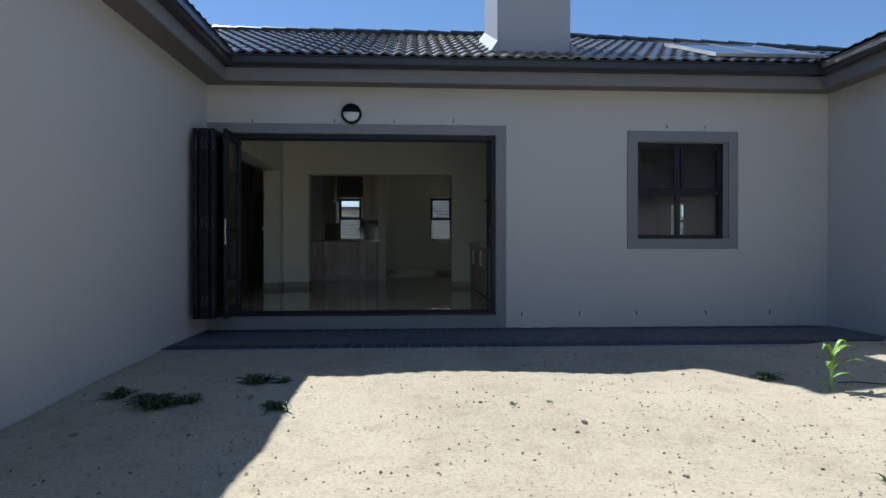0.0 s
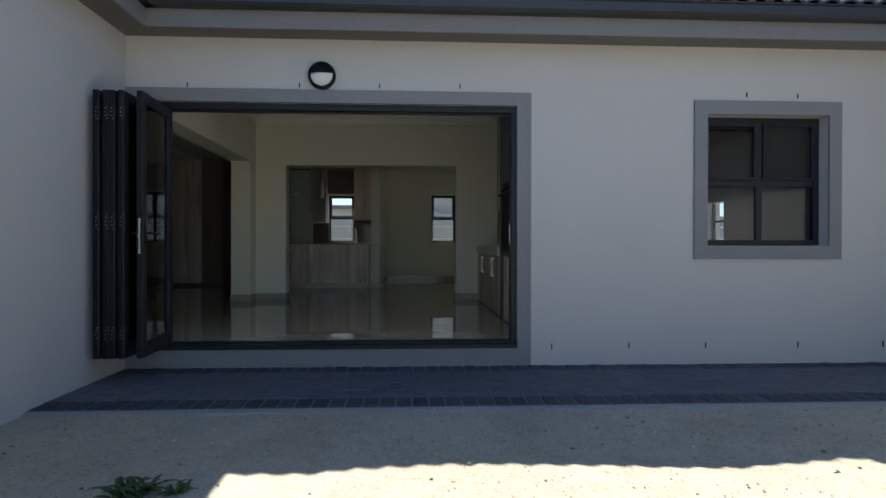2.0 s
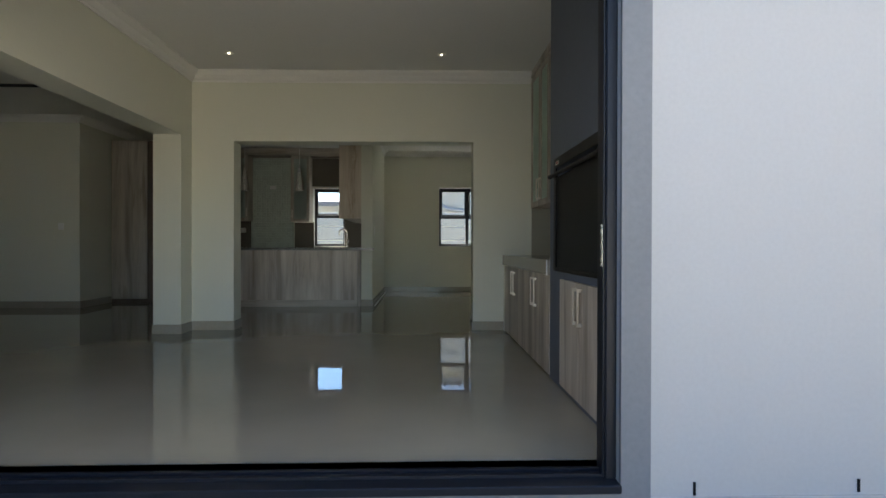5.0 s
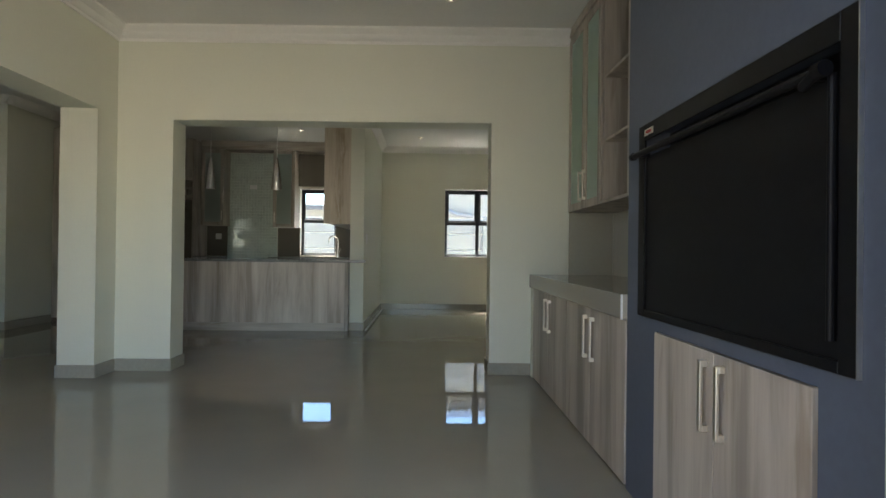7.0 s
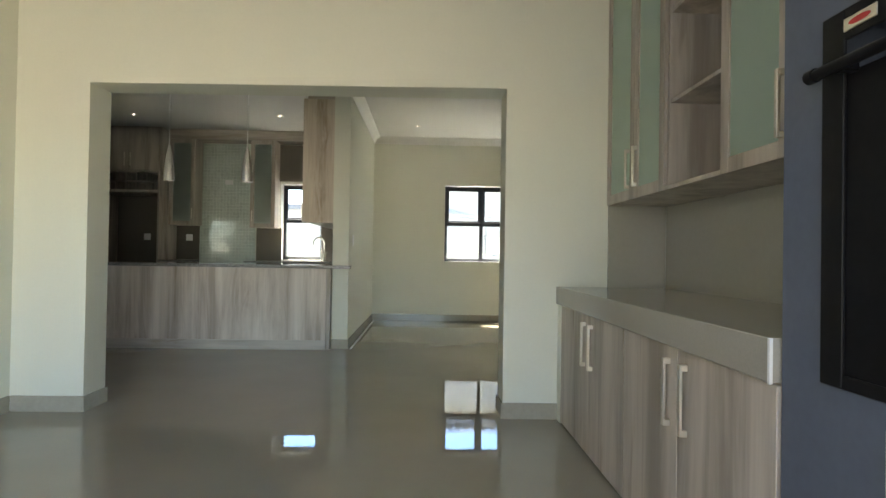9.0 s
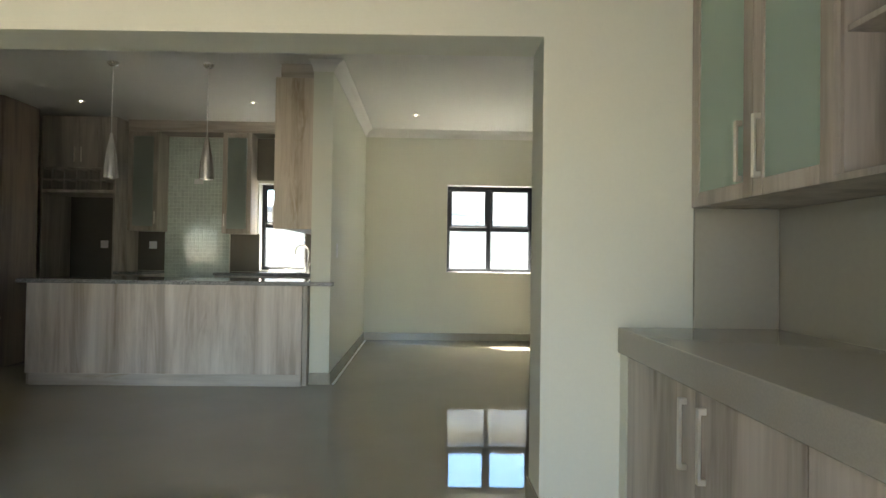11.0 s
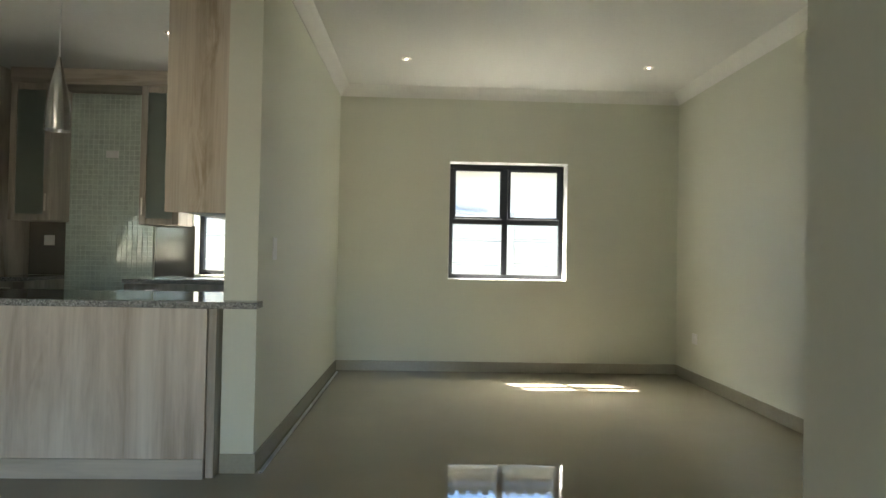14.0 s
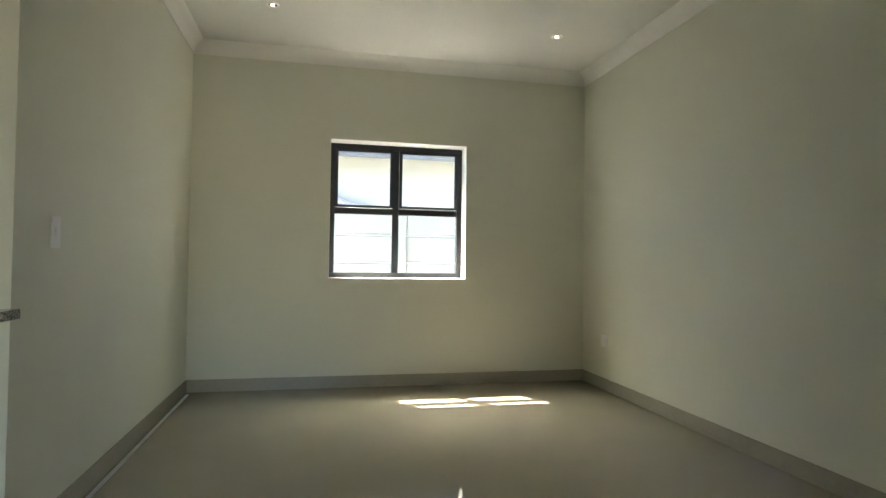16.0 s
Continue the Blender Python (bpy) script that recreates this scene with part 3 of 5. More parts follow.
def leaf(m, handle=False):
    """One leaf of the folding door, standing out from the wall: local x along its width, y its thickness."""
    w, h, t, s = 0.615, 1.962, 0.044, 0.08
    st = bmesh.new()
    for x0 in (0, w - s):
        bx(st, x0, x0 + s, 0, t, 0.012, h, bev=0.004)
    lf = part("door_leaf", st, M_CHAR, door)
    for z0, z1 in ((0.012, 0.012 + s + 0.03), (h - s, h)):
        part("rail", box(s, w - s, 0.002, t - 0.002, z0, z1, bev=0.003), M_CHAR, lf)
    g = part("pane", box(s - 0.005, w - s + 0.005, t / 2 - 0.003, t / 2 + 0.003, s + 0.03, h - s + 0.01), M_TINT, lf)
    g.visible_shadow = False
    for z in (0.19, 1.01, 1.80):
        if not handle:
            hb = bmesh.new()
            cyl(hb, (w + 0.012, t + 0.005, z - 0.05), (w + 0.012, t + 0.005, z + 0.05), 0.011, 10)
            bx(hb, w - 0.03, w + 0.004, t - 0.002, t + 0.004, z - 0.04, z + 0.04)
            part("hinge", hb, M_CHAR, lf)
            pb = bmesh.new()
            for dz, dy in ((-0.05, 0.002), (-0.028, -0.007), (0.0, -0.010), (0.028, -0.007), (0.05, 0.002)):
                cyl(pb, (w + 0.004, t - 0.008 + dy, z + dz), (w + 0.0085, t - 0.008 + dy, z + dz), 0.0042, 8)
            part("hinge_screws", pb, M_ALU, lf, "bright screw heads")
    for y0, y1 in ((0.010, 0.015), (0.029, 0.034)):
        part("seal", box(w, w + 0.005, y0, y1, 0.02, h - 0.008), M_BLACK, lf, "black rubber seal")
    if handle:
        part("lock_plate", box(w, w + 0.003, 0.010, 0.034, 0.775, 1.035, bev=0.001), M_CHROME, lf, "chrome lock strip")
        part("latch", box(w + 0.003, w + 0.012, 0.015, 0.029, 0.89, 0.92), M_CHROME, lf)
        hb = bmesh.new()
        for sgn in (-1, 1):
            y0 = 0 if sgn < 0 else t
            cyl(hb, (w - 0.045, y0, 0.925), (w - 0.045, y0 + sgn * 0.05, 0.925), 0.009, 10)
            tube(hb, [(w - 0.045, y0 + sgn * 0.045, 0.925), (w - 0.09, y0 + sgn * 0.05, 0.925), (w - 0.17, y0 + sgn * 0.046, 0.922)], 0.009, 8)
            bx(hb, w - 0.06, w - 0.03, min(y0, y0 + sgn * 0.006), max(y0, y0 + sgn * 0.006), 0.825, 0.985)
        part("lever_handle", hb, M_BLACK, lf, "black lever handle")
    lf.matrix_basis = m
    return lf


for x, a in ((-3.29, -90.5), (-3.235, -89.5), (-3.18, -90.5), (-3.125, -89.5)):
    leaf(pose(x - 0.022, -0.2, 0, 0, 0, a))
leaf(pose(-3.05, -0.19, 0, 0, 0, -86.6), True)

# ---- roof ----
PITCH = radians(24.0)
CP, SP = math.cos(PITCH), math.sin(PITCH)
EY, EZ = -0.57, 2.775      # lower edge of the main roof


def slab(pts, t=0.05):
    bm = bmesh.new()
    lo = [bm.verts.new(Vector(p) - Vector((0, 0, t))) for p in pts]
    hi = [bm.verts.new(Vector(p)) for p in pts]
    n = len(pts)
    bm.faces.new(lo)
    bm.faces.new(hi)
    for i in range(n):
        bm.faces.new((lo[i], lo[(i + 1) % n], hi[(i + 1) % n], hi[i]))
    return bm


RY, RZ = 2.2, 2.775 + 2.77 * math.tan(PITCH)
VY, VZ = 4.7, RZ - 2.5 * math.tan(PITCH)
HIP = ((1.5, RY), (5.4, 0.28))     # the ridge ends in a falling hip
roof = setting("roof", slab([(-9.4, EY, EZ), (5.4, EY, EZ), (5.4, HIP[1][1], EZ + (HIP[1][1] - EY) * math.tan(PITCH)), (1.5, RY, RZ), (-9.4, RY, RZ)]), M_TILE, "dark glazed roof tiles on a pitched roof")
setting("roof_back_slopes", slab([(-9.4, RY, RZ), (1.5, RY, RZ), (5.4, VY, VZ), (-9.4, VY, VZ)]), M_TILE, "dark tiled roof slope")
setting("roof_second_slope", slab([(-9.4, VY, VZ), (5.4, VY, VZ), (5.4, 7.3, RZ), (-9.4, 7.3, RZ)]), M_TILE, "dark tiled roof slope")
setting("roof_rear", slab([(-9.4, 7.3, RZ), (5.4, 7.3, RZ), (5.4, 10.12, 2.72), (-9.4, 10.12, 2.72)]), M_TILE, "dark tiled rear roof slope")


def tile_mesh(wd=0.30, ln=0.42, rolls=2, n=12):
    bm = bmesh.new()
    rows = []
    for y, dz in ((0, -0.022), (0, 0), (ln, 0)):
        row = []
        for i in range(n + 1):
            x = wd * i / n
            z = 0.030 * (0.5 - 0.5 * math.cos(2 * math.pi * rolls * i / n)) ** 0.8 + 0.012
            row.append(bm.verts.new((x, y, z + dz)))
        rows.append(row)
    for a, b in zip(rows, rows[1:]):
        for i in range(n):
            bm.faces.new((a[i], a[i + 1], b[i + 1], b[i]))
    return mesh_of("roof_tile", bm, M_TILE, True)


def wing_roof(name, x_eave, sgn, x_top):
    """A plain slope of a wing, eave along y, with its wavy tile courses joined."""
    z1 = EZ + abs(x_top - x_eave) * math.tan(PITCH)
    s = setting(name, slab([(x_eave, -11.4, EZ), (x_eave, 1.6, EZ), (x_top, 1.6, z1), (x_top, -11.4, z1)] if sgn < 0 else [(x_top, -11.4, z1), (x_top, 1.6, z1), (x_eave, 1.6, EZ), (x_eave, -11.4, EZ)]), M_TILE, "dark tiled roof of a side wing")
    bm = bmesh.new()
    g = 0.34
    for c in range(8):
        for k in range(86):
            rows = []
            for u in (c * g, c * g + 0.40):
                lift = 0.045 if u == c * g else 0.012
                row = []
                for i in range(5):
                    y = -11.4 + k * 0.15 + 0.15 * i / 4
                    z = EZ + u * SP + lift + 0.02 * (0.5 - 0.5 * math.cos(2 * math.pi * i / 4))
                    row.append(bm.verts.new((x_eave + sgn * u * CP, y, z)))
                rows.append(row)
            for i in range(4):
                bm.faces.new((rows[0][i], rows[0][i + 1], rows[1][i + 1], rows[1][i]))
    t = part("tile_courses", bm, M_TILE, s, smooth=True)
    tagged(t, kind="stuff")


wing_roof("roof_wing_west", -2.97, -1, -5.5)
wing_roof("roof_wing_east", 3.45, 1, 6.0)


def eave(i, soff, front, out):
    """Soffit, fascia and gutter along one edge; out points away from the wall."""
    o = Vector((*out, 0))
    a, b = (Vector((*p, 0)) for p in soff)
    setting("soffit_%d" % i, prism(bmesh.new(), [(0, 2.57), (0.27, 2.57), (0.27, 2.59), (0, 2.59)], a, b, o), M_SOFFIT, "painted soffit board under the eave")
    a, b = (Vector((*p, 0)) for p in front)
    setting("fascia_%d" % i, prism(bmesh.new(), [(0.27, 2.545), (0.292, 2.545), (0.292, 2.75), (0.27, 2.75)], a, b, o), M_FASCIA, "grey painted fascia board")
    setting("gutter_%d" % i, prism(bmesh.new(), [(0.294, 2.685), (0.37, 2.685), (0.395, 2.71), (0.40, 2.775), (0.415, 2.785), (0.415, 2.793), (0.39, 2.793), (0.385, 2.72), (0.31, 2.71), (0.31, 2.78), (0.294, 2.78)], a, b, o), M_GUTTER, "dark painted gutter along the eave")


eave(1, ((-3.11, -0.2), (3.59, -0.2)), ((-3.09, -0.2), (3.57, -0.2)), (0, -1))
eave(2, ((-3.38, -11.2), (-3.38, -0.2)), ((-3.38, -11.2), (-3.38, -0.492)), (1, 0))
eave(3, ((3.86, -11.2), (3.86, -0.2)), ((3.86, -11.2), (3.86, -0.492)), (-1, 0))
setting("fascia_rear", prism(bmesh.new(), [(0, 2.55), (0.41, 2.55), (0.41, 2.74), (0, 2.74)], (-9.3, 9.66, 0), (5.3, 9.66, 0), (0, 1, 0)), M_FASCIA, "grey boxed rear eave")

# chimney
ch = thing("chimney", (0.34, -0.1, 2.75), "grey plastered square chimney rising through the tiled roof", "chimney")
part("shaft", box(-0.10, 0.755, -0.2, 0.98, 2.75, 4.80, bev=0.01), M_FLASH, ch)
part("cap", box(-0.18, 0.835, -0.23, 1.01, 4.80, 4.90, bev=0.015), M_FLASH, ch)
bm = bmesh.new()
prism(bm, [(0, 0), (0.11, 0.0), (0.0, 0.16)], (-0.10, -0.22, EZ + 0.03 + (-0.22 - EY) * math.tan(PITCH)), (-0.10, 1.0, EZ + 0.03 + (1.0 - EY) * math.tan(PITCH)), (-1, 0, 0))
part("flashing", bm, M_FLASH, ch)
bm = bmesh.new()
prism(bm, [(0, 0), (0.11, 0.0), (0.0, 0.16)], (0.755, -0.22, EZ + 0.03 + (-0.22 - EY) * math.tan(PITCH)), (0.755, 1.0, EZ + 0.03 + (1.0 - EY) * math.tan(PITCH)), (1, 0, 0))
part("flashing", bm, M_FLASH, ch)

# solar panels on low feet
sol = thing("solar_panel", (3.0, -0.1, 2.9), "flat solar panels in aluminium frames on the tiled roof", "solar panel")
for k in range(2):
    x0 = 2.34 + k * 0.622
    m = pose(x0, -0.47, 2.905, 23.4, 0, 0)
    for nm, args, mat in (("module", (0.02, 0.60, 0.02, 1.43, 0.005, 0.03), M_SOLAR), ("frame", (0, 0.02, 0, 1.45, 0, 0.04), M_ALU), ("frame", (0.60, 0.62, 0, 1.45, 0, 0.04), M_ALU), ("frame", (0.02, 0.60, 0, 0.02, 0, 0.04), M_ALU), ("frame", (0.02, 0.60, 1.43, 1.45, 0, 0.04), M_ALU)):
        b = box(*args)
        b.transform(m)
        part(nm, b, mat, sol)
for x in (2.38, 2.96, 3.54):
    part("foot", box(x, x + 0.025, -0.45, -0.42, 2.83, 2.915), M_ALU, sol)
    part("foot", box(x, x + 0.025, 0.52, 0.55, 3.26, 3.335), M_ALU, sol)

# ---- ground ----
def ground_mesh():
    bm = bmesh.new()
    xs = [-3000, -400, -60, -20] + [-9 + 0.3 * i for i in range(54)] + [14, 24, 60, 400, 3000]
    ys = [-3000, -400, -60, -20] + [-9 + 0.25 * i for i in range(32)] + [-1.02, 12, 20, 60, 400, 3000]
    vs = []
    for y in ys:
        row = []
        for x in xs:
            z = -0.205 - 0.035 * max(0, min(2.2, -1.5 - y))
            if -8.9 < x < 7 and -8.9 < y < -1.5:
                z += 0.035 * noise.fractal(Vector((x * 0.9, y * 0.9, 0.3)), 1.0, 2.0, 4)
            if y < -1.5 and y > -30:
                k = max(0.0, min(1.0, (x - 1.15) / 1.7))
                z += 0.10 * k * k * (3 - 2 * k)
            row.append(bm.verts.new((x, y, z)))
        vs.append(row)
    for a, b in zip(vs, vs[1:]):
        for i in range(len(xs) - 1):
            bm.faces.new((a[i], a[i + 1], b[i + 1], b[i]))
    return bm


setting("ground", ground_mesh(), M_SAND, "dry pale sandy ground with pebbles", smooth=True)
setting("paving_bed", box(-3.38, 3.86, -1.272, -0.39, GRD - 0.008, GRD - 0.0035), M_FIELD, "fine grey sand swept into the paving joints")
setting("pavement", box(-3.38, 3.86, -1.44, -0.2, -0.34, GRD - 0.008), M_JOINT, "narrow brick-paved strip along the house")
bm = bmesh.new()
rk = []
for i in range(182):
    x = -3.38 + 7.24 * i / 181
    n1, n2 = noise.fractal(Vector((x * 5, 1.7, 0)), 0.8, 2.0, 4), noise.fractal(Vector((x * 7, 8.1, 3)), 0.8, 2.0, 4)
    rk.append([bm.verts.new((x, -1.44 - p, GRD - 0.012 + q)) for p, q in ((0, 0), (0.05 + 0.015 * n2, -0.006 + 0.012 * n1), (0.11 + 0.04 * n1, -0.03 + 0.014 * n2), (0.15 + 0.05 * n1, -0.1), (0, -0.1))])
for a, b in zip(rk, rk[1:]):
    for k in range(5):
        bm.faces.new((a[k], a[(k + 1) % 5], b[(k + 1) % 5], b[k]))
bm.faces.new(rk[0])
bm.faces.new(rk[-1])
setting("kerb", bm, M_CONC, "rough concrete haunch along the paving")

# boundary wall and the neighbour's house behind it
bw = thing("boundary_wall", (0, 11.6, -0.3), "white precast concrete panel wall with posts", "wall")
for k in range(-7, 7):
    x = 0.38 + k * 1.5
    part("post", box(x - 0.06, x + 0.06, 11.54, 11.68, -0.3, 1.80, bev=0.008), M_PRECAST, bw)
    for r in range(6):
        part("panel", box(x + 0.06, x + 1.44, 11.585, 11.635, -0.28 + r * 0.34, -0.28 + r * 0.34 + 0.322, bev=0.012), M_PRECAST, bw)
nh = thing("neighbour_house", (1.0, 15.5, -0.3), "cream plastered house with a dark tiled roof beyond the wall", "house")
part("wall", holed(bmesh.new(), "y", 14.2, 14.4, -2.5, 6.0, -0.3, 2.90, [(-2.2, -1.0, 0.9, 2.1), (2.6, 3.8, 0.9, 2.1)]), M_NEIGH, nh)
part("roof", slab([(-2.75, 13.75, 2.93), (6.5, 13.75, 2.93), (6.5, 16.4, 3.90), (-2.75, 16.4, 3.90)]), M_TILE, nh)
bm = bmesh.new()
for k in range(46):
    x = -2.75 + k * 0.2
    cyl(bm, (x + 0.1, 13.70, 2.925), (x + 0.1, 14.3, 3.145), 0.07, 10)
tagged(part("tile_ends", bm, M_TILE, nh, smooth=True), kind="stuff")
part("fascia", box(-2.75, 6.5, 13.74, 13.77, 2.77, 2.90), M_FASCIA, nh)
part("back_wall", box(-2.5, 6.0, 16.3, 16.5, -0.3, 3.83), M_NEIGH, nh)
for x in (-2.2, 2.6):
    wd = part("window", box(x, x + 1.2, 14.28, 14.33, 0.9, 0.95), M_CHAR, nh)
    part("frame", box(x + 0.57, x + 0.63, 14.28, 14.33, 0.95, 2.1), M_CHAR, wd)
    part("pane", box(x, x + 1.2, 14.30, 14.31, 0.95, 2.1), M_GLASS, wd)
ob2 = thing("outbuilding", (-5.5, 15.0, -0.3), "low cream outbuilding with a ribbed roof beyond the wall", "house")
part("wall", box(-9.5, -2.8, 14.3, 16.3, -0.3, 2.12), M_NEIGH, ob2)
bm = bmesh.new()
rb = []
for i in range(113):
    x = -9.6 + 6.9 * i / 112
    dz = 0.03 * (1 if i % 4 < 2 else 0)
    rb.append([bm.verts.new((x, 14.0, 2.20 + dz)), bm.verts.new((x, 16.5, 2.46 + dz))])
for a, b in zip(rb, rb[1:]):
    bm.faces.new((a[0], a[1], b[1], b[0]))
part("roof", bm, M_FLASH, ob2)
part("fascia", box(-9.6, -2.7, 14.0, 14.03, 2.06, 2.19), M_FASCIA, ob2)
bm = bmesh.new()
cyl(bm, (-0.55, 14.1, 1.2), (-0.55, 14.1, 2.3), 0.05, 12)
tube(bm, [(-0.55, 14.1, 2.2), (-0.35, 14.08, 2.12), (-0.15, 14.06, 2.0), (0.3, 14.06, 1.95)], 0.05, 10)
part("downpipe", bm, M_FLASH, nh)


# ---- family room: chimney breast, built-in grill, cupboards ----
def bar_handle(parent, y, z0, z1, x=0.015, out=-1, w=0.019, d=0.026):
    """A flat D handle of satin nickel, upright, on a face at x."""
    bm = bmesh.new()
    xa, xb = sorted((x + out * d, x + out * (d - 0.010)))
    bx(bm, xa, xb, y - w / 2, y + w / 2, z0, z1, bev=0.002)
    for a, b in ((z0, z0 + 0.02), (z1 - 0.02, z1)):
        xa, xb = sorted((x, x + out * (d - 0.009)))
        bx(bm, xa, xb, y - w / 2, y + w / 2, a, b, bev=0.001)
    return part("handle", bm, M_NICKEL, parent, "satin nickel bar handle")


bm = bmesh.new()
holed(bm, "x", 0.015, 0.16, 0.062, 1.65, 0.0, CEIL, [(0.31, 1.485, 0.79, 1.52), (0.418, 1.335, 0.02, 0.728)])
bx(bm, 0.16, 0.70, 0.062, 1.65, 0.0, CEIL)
setting("wall_breast", bm, M_BLUE, "slate blue painted chimney breast")

gr = thing("built_in_grill", (0.02, 0.89, 0.77), "black steel built-in grill with a lifting door in the blue wall", "grill")
for fl in ((0.290, 0.345, 0.772, 1.54), (1.44, 1.505, 0.772, 1.54), (0.345, 1.44, 1.475, 1.54), (0.345, 1.44, 0.772, 0.80)):
    part("flange", box(0.005, 0.013, *fl, bev=0.002), M_BLACK, gr)
part("door", box(0.0135, 0.03, 0.335, 1.45, 0.793, 1.412, bev=0.001), M_BLACK, gr, "black lifting steel door")
part("recess", box(0.12, 0.15, 0.315, 1.47, 0.8, 1.51), M_BLACK, gr)
bm = bmesh.new()
cyl(bm, (-0.022, 0.365, 1.418), (-0.022, 1.488, 1.418), 0.012, 16)
cyl(bm, (-0.022, 1.484, 1.418), (-0.022, 1.506, 1.418), 0.015, 16)
cyl(bm, (-0.022, 0.350, 1.420), (-0.022, 0.378, 1.420), 0.018, 16)
tube(bm, [(-0.022, 0.376, 1.420), (-0.022, 0.40, 1.410), (-0.018, 0.43, 1.400)], 0.013, 12)
part("handle", bm, M_BLACK, gr, "black round pull bar", smooth=True)
for y in (0.40, 1.42):
    part("bracket", box(-0.022, 0.016, y - 0.012, y + 0.012, 1.405, 1.428, bev=0.003), M_BLACK, gr)
part("guide_rod", cyl(bmesh.new(), (0.004, 0.365, 0.84), (0.004, 0.365, 1.412), 0.010, 12), M_BLACK, gr)
part("edge_strip", box(0.003, 0.0145, 0.2870, 0.290, 0.772, 1.54), M_ALU, gr, "bare bright metal edge")
bd = part("badge", box(0.001, 0.004, 1.350, 1.437, 1.490, 1.516, bev=0.001), M_NICKEL, gr, "small metal maker's plate")
bm = bmesh.new()
lathe(bm, [(0.0, 0), (0.5, 0), (0.5, 0.001), (0, 0.001)], (0, 0, 0), 20)
bm.transform(Matrix.Translation((0.0002, 1.393, 1.503)) @ Matrix.Rotation(radians(90), 4, "Y") @ Matrix.Diagonal((0.013, 0.058, 1, 1)))
part("oval_mark", bm, M_RED, bd, "plain red oval")

gc = thing("cupboard", (0.02, 0.865, 0.02), "low washed-oak cupboard set into the blue chimney breast", "cupboard")
part("carcass", box(0.06, 0.155, 0.422, 1.33, 0.022, 0.725), M_WOOD, gc)
for y0, y1, hy in ((0.428, 0.872, 0.818), (0.876, 1.332, 0.918)):
    d = part("door", box(0.008, 0.026, y0, y1, 0.024, 0.724, bev=0.0015), M_WOOD, gc, "washed oak door with grey grain")
    bar_handle(d, hy, 0.475, 0.695, 0.008)


def base_unit(y0, y1, ym):
    c = thing("base_cupboard", (0.3, (y0 + y1) / 2, 0.0), "washed-oak base cupboard with two doors under a thick taupe worktop", "cupboard", "base cupboards beside the grill")
    part("carcass", box(0.032, 0.69, y0, y1, 0.03, 0.735), M_WOOD, c)
    part("plinth", box(0.042, 0.082, y0, y1, 0.0, 0.03), M_BLACK, c)
    for a, b, h in ((y0 + 0.002, ym - 0.0015, ym - 0.065), (ym + 0.0015, y1 - 0.002, ym + 0.065)):
        d = part("door", box(0.012, 0.031, a, b, 0.012, 0.728, bev=0.0015), M_WOOD, c, "washed oak door with grey grain")
        bar_handle(d, h, 0.457, 0.688, 0.012)
    return c


base_unit(1.662, 2.735, 2.21)
base_unit(2.738, 3.875, 3.27)
solid("filler_strip", box(0.010, 0.032, 3.88, 3.966, 0.0, 0.73), M_INT, "narrow painted filler strip beside the cupboard", "filler strip")
wt = thing("worktop", (0.35, 2.85, 0.735), "thick taupe worktop with a polished front", "worktop")
part("slab", box(-0.008, 0.70, 1.664, 3.944, 0.735, 0.843, bev=0.003), M_TOP, wt)
part("end_strip", box(-0.012, -0.004, 1.655, 1.664, 0.733, 0.843), M_WHITE, wt, "white edging strip")
solid("splashback", box(0.686, 0.698, 1.652, 3.929, 0.8434, 1.36), M_SPLASH, "glossy taupe glass splashback panel", "splashback")
solid("splashback", box(0.318, 0.685, 3.931, 3.945, 0.8434, 1.36), M_SPLASH, "glossy taupe glass return panel beside the worktop", "splashback")


def glass_door(parent, y0, y1, z0, z1, x=0.312, rail=0.06, handle=None):
    bm = bmesh.new()
    bx(bm, x, x + 0.02, y0, y0 + rail, z0, z1, bev=0.002)
    bx(bm, x, x + 0.02, y1 - rail, y1, z0, z1, bev=0.002)
    d = part("door", bm, M_WOOD, parent, "oak framed door with frosted green glass")
    part("rail", box(x + 0.001, x + 0.019, y0 + rail, y1 - rail, z0, z0 + rail, bev=0.002), M_WOOD, d)
    part("rail", box(x + 0.001, x + 0.019, y0 + rail, y1 - rail, z1 - rail, z1, bev=0.002), M_WOOD, d)
    g = part("pane", box(x + 0.008, x + 0.013, y0 + rail - 0.006, y1 - rail + 0.006, z0 + rail - 0.006, z1 - rail + 0.006), M_FROST, d, "frosted green glass")
    if handle:
        bar_handle(d, handle, 1.425, 1.648, x)
    return d


WZ0, WZ1 = 1.362, 2.80
wc = thing("wall_cupboard", (0.53, 2.85, WZ0), "washed-oak wall cupboard with frosted glass doors and open shelves", "cupboard")
part("floor_board", box(0.314, 0.698, 1.655, 3.944, WZ0, WZ0 + 0.02), M_WOOD, wc)
part("top_board", box(0.314, 0.698, 1.655, 3.944, WZ1 - 0.02, WZ1), M_WOOD, wc)
part("back_board", box(0.688, 0.698, 1.655, 3.944, WZ0 + 0.02, WZ1 - 0.02), M_WOOD, wc)
for y in (1.655, 2.515, 3.065, 3.926):
    part("upright", box(0.334, 0.688, y, y + 0.018, WZ0 + 0.02, WZ1 - 0.02), M_WOOD, wc)
for z in (1.785, 2.225):
    part("shelf", box(0.342, 0.687, 2.533, 3.065, z, z + 0.018, bev=0.001), M_WOOD, wc)
    part("shelf", box(0.362, 0.687, 3.083, 3.926, z, z + 0.018), M_WOOD, wc)
    part("shelf", box(0.362, 0.687, 1.673, 2.515, z, z + 0.018), M_WOOD, wc)
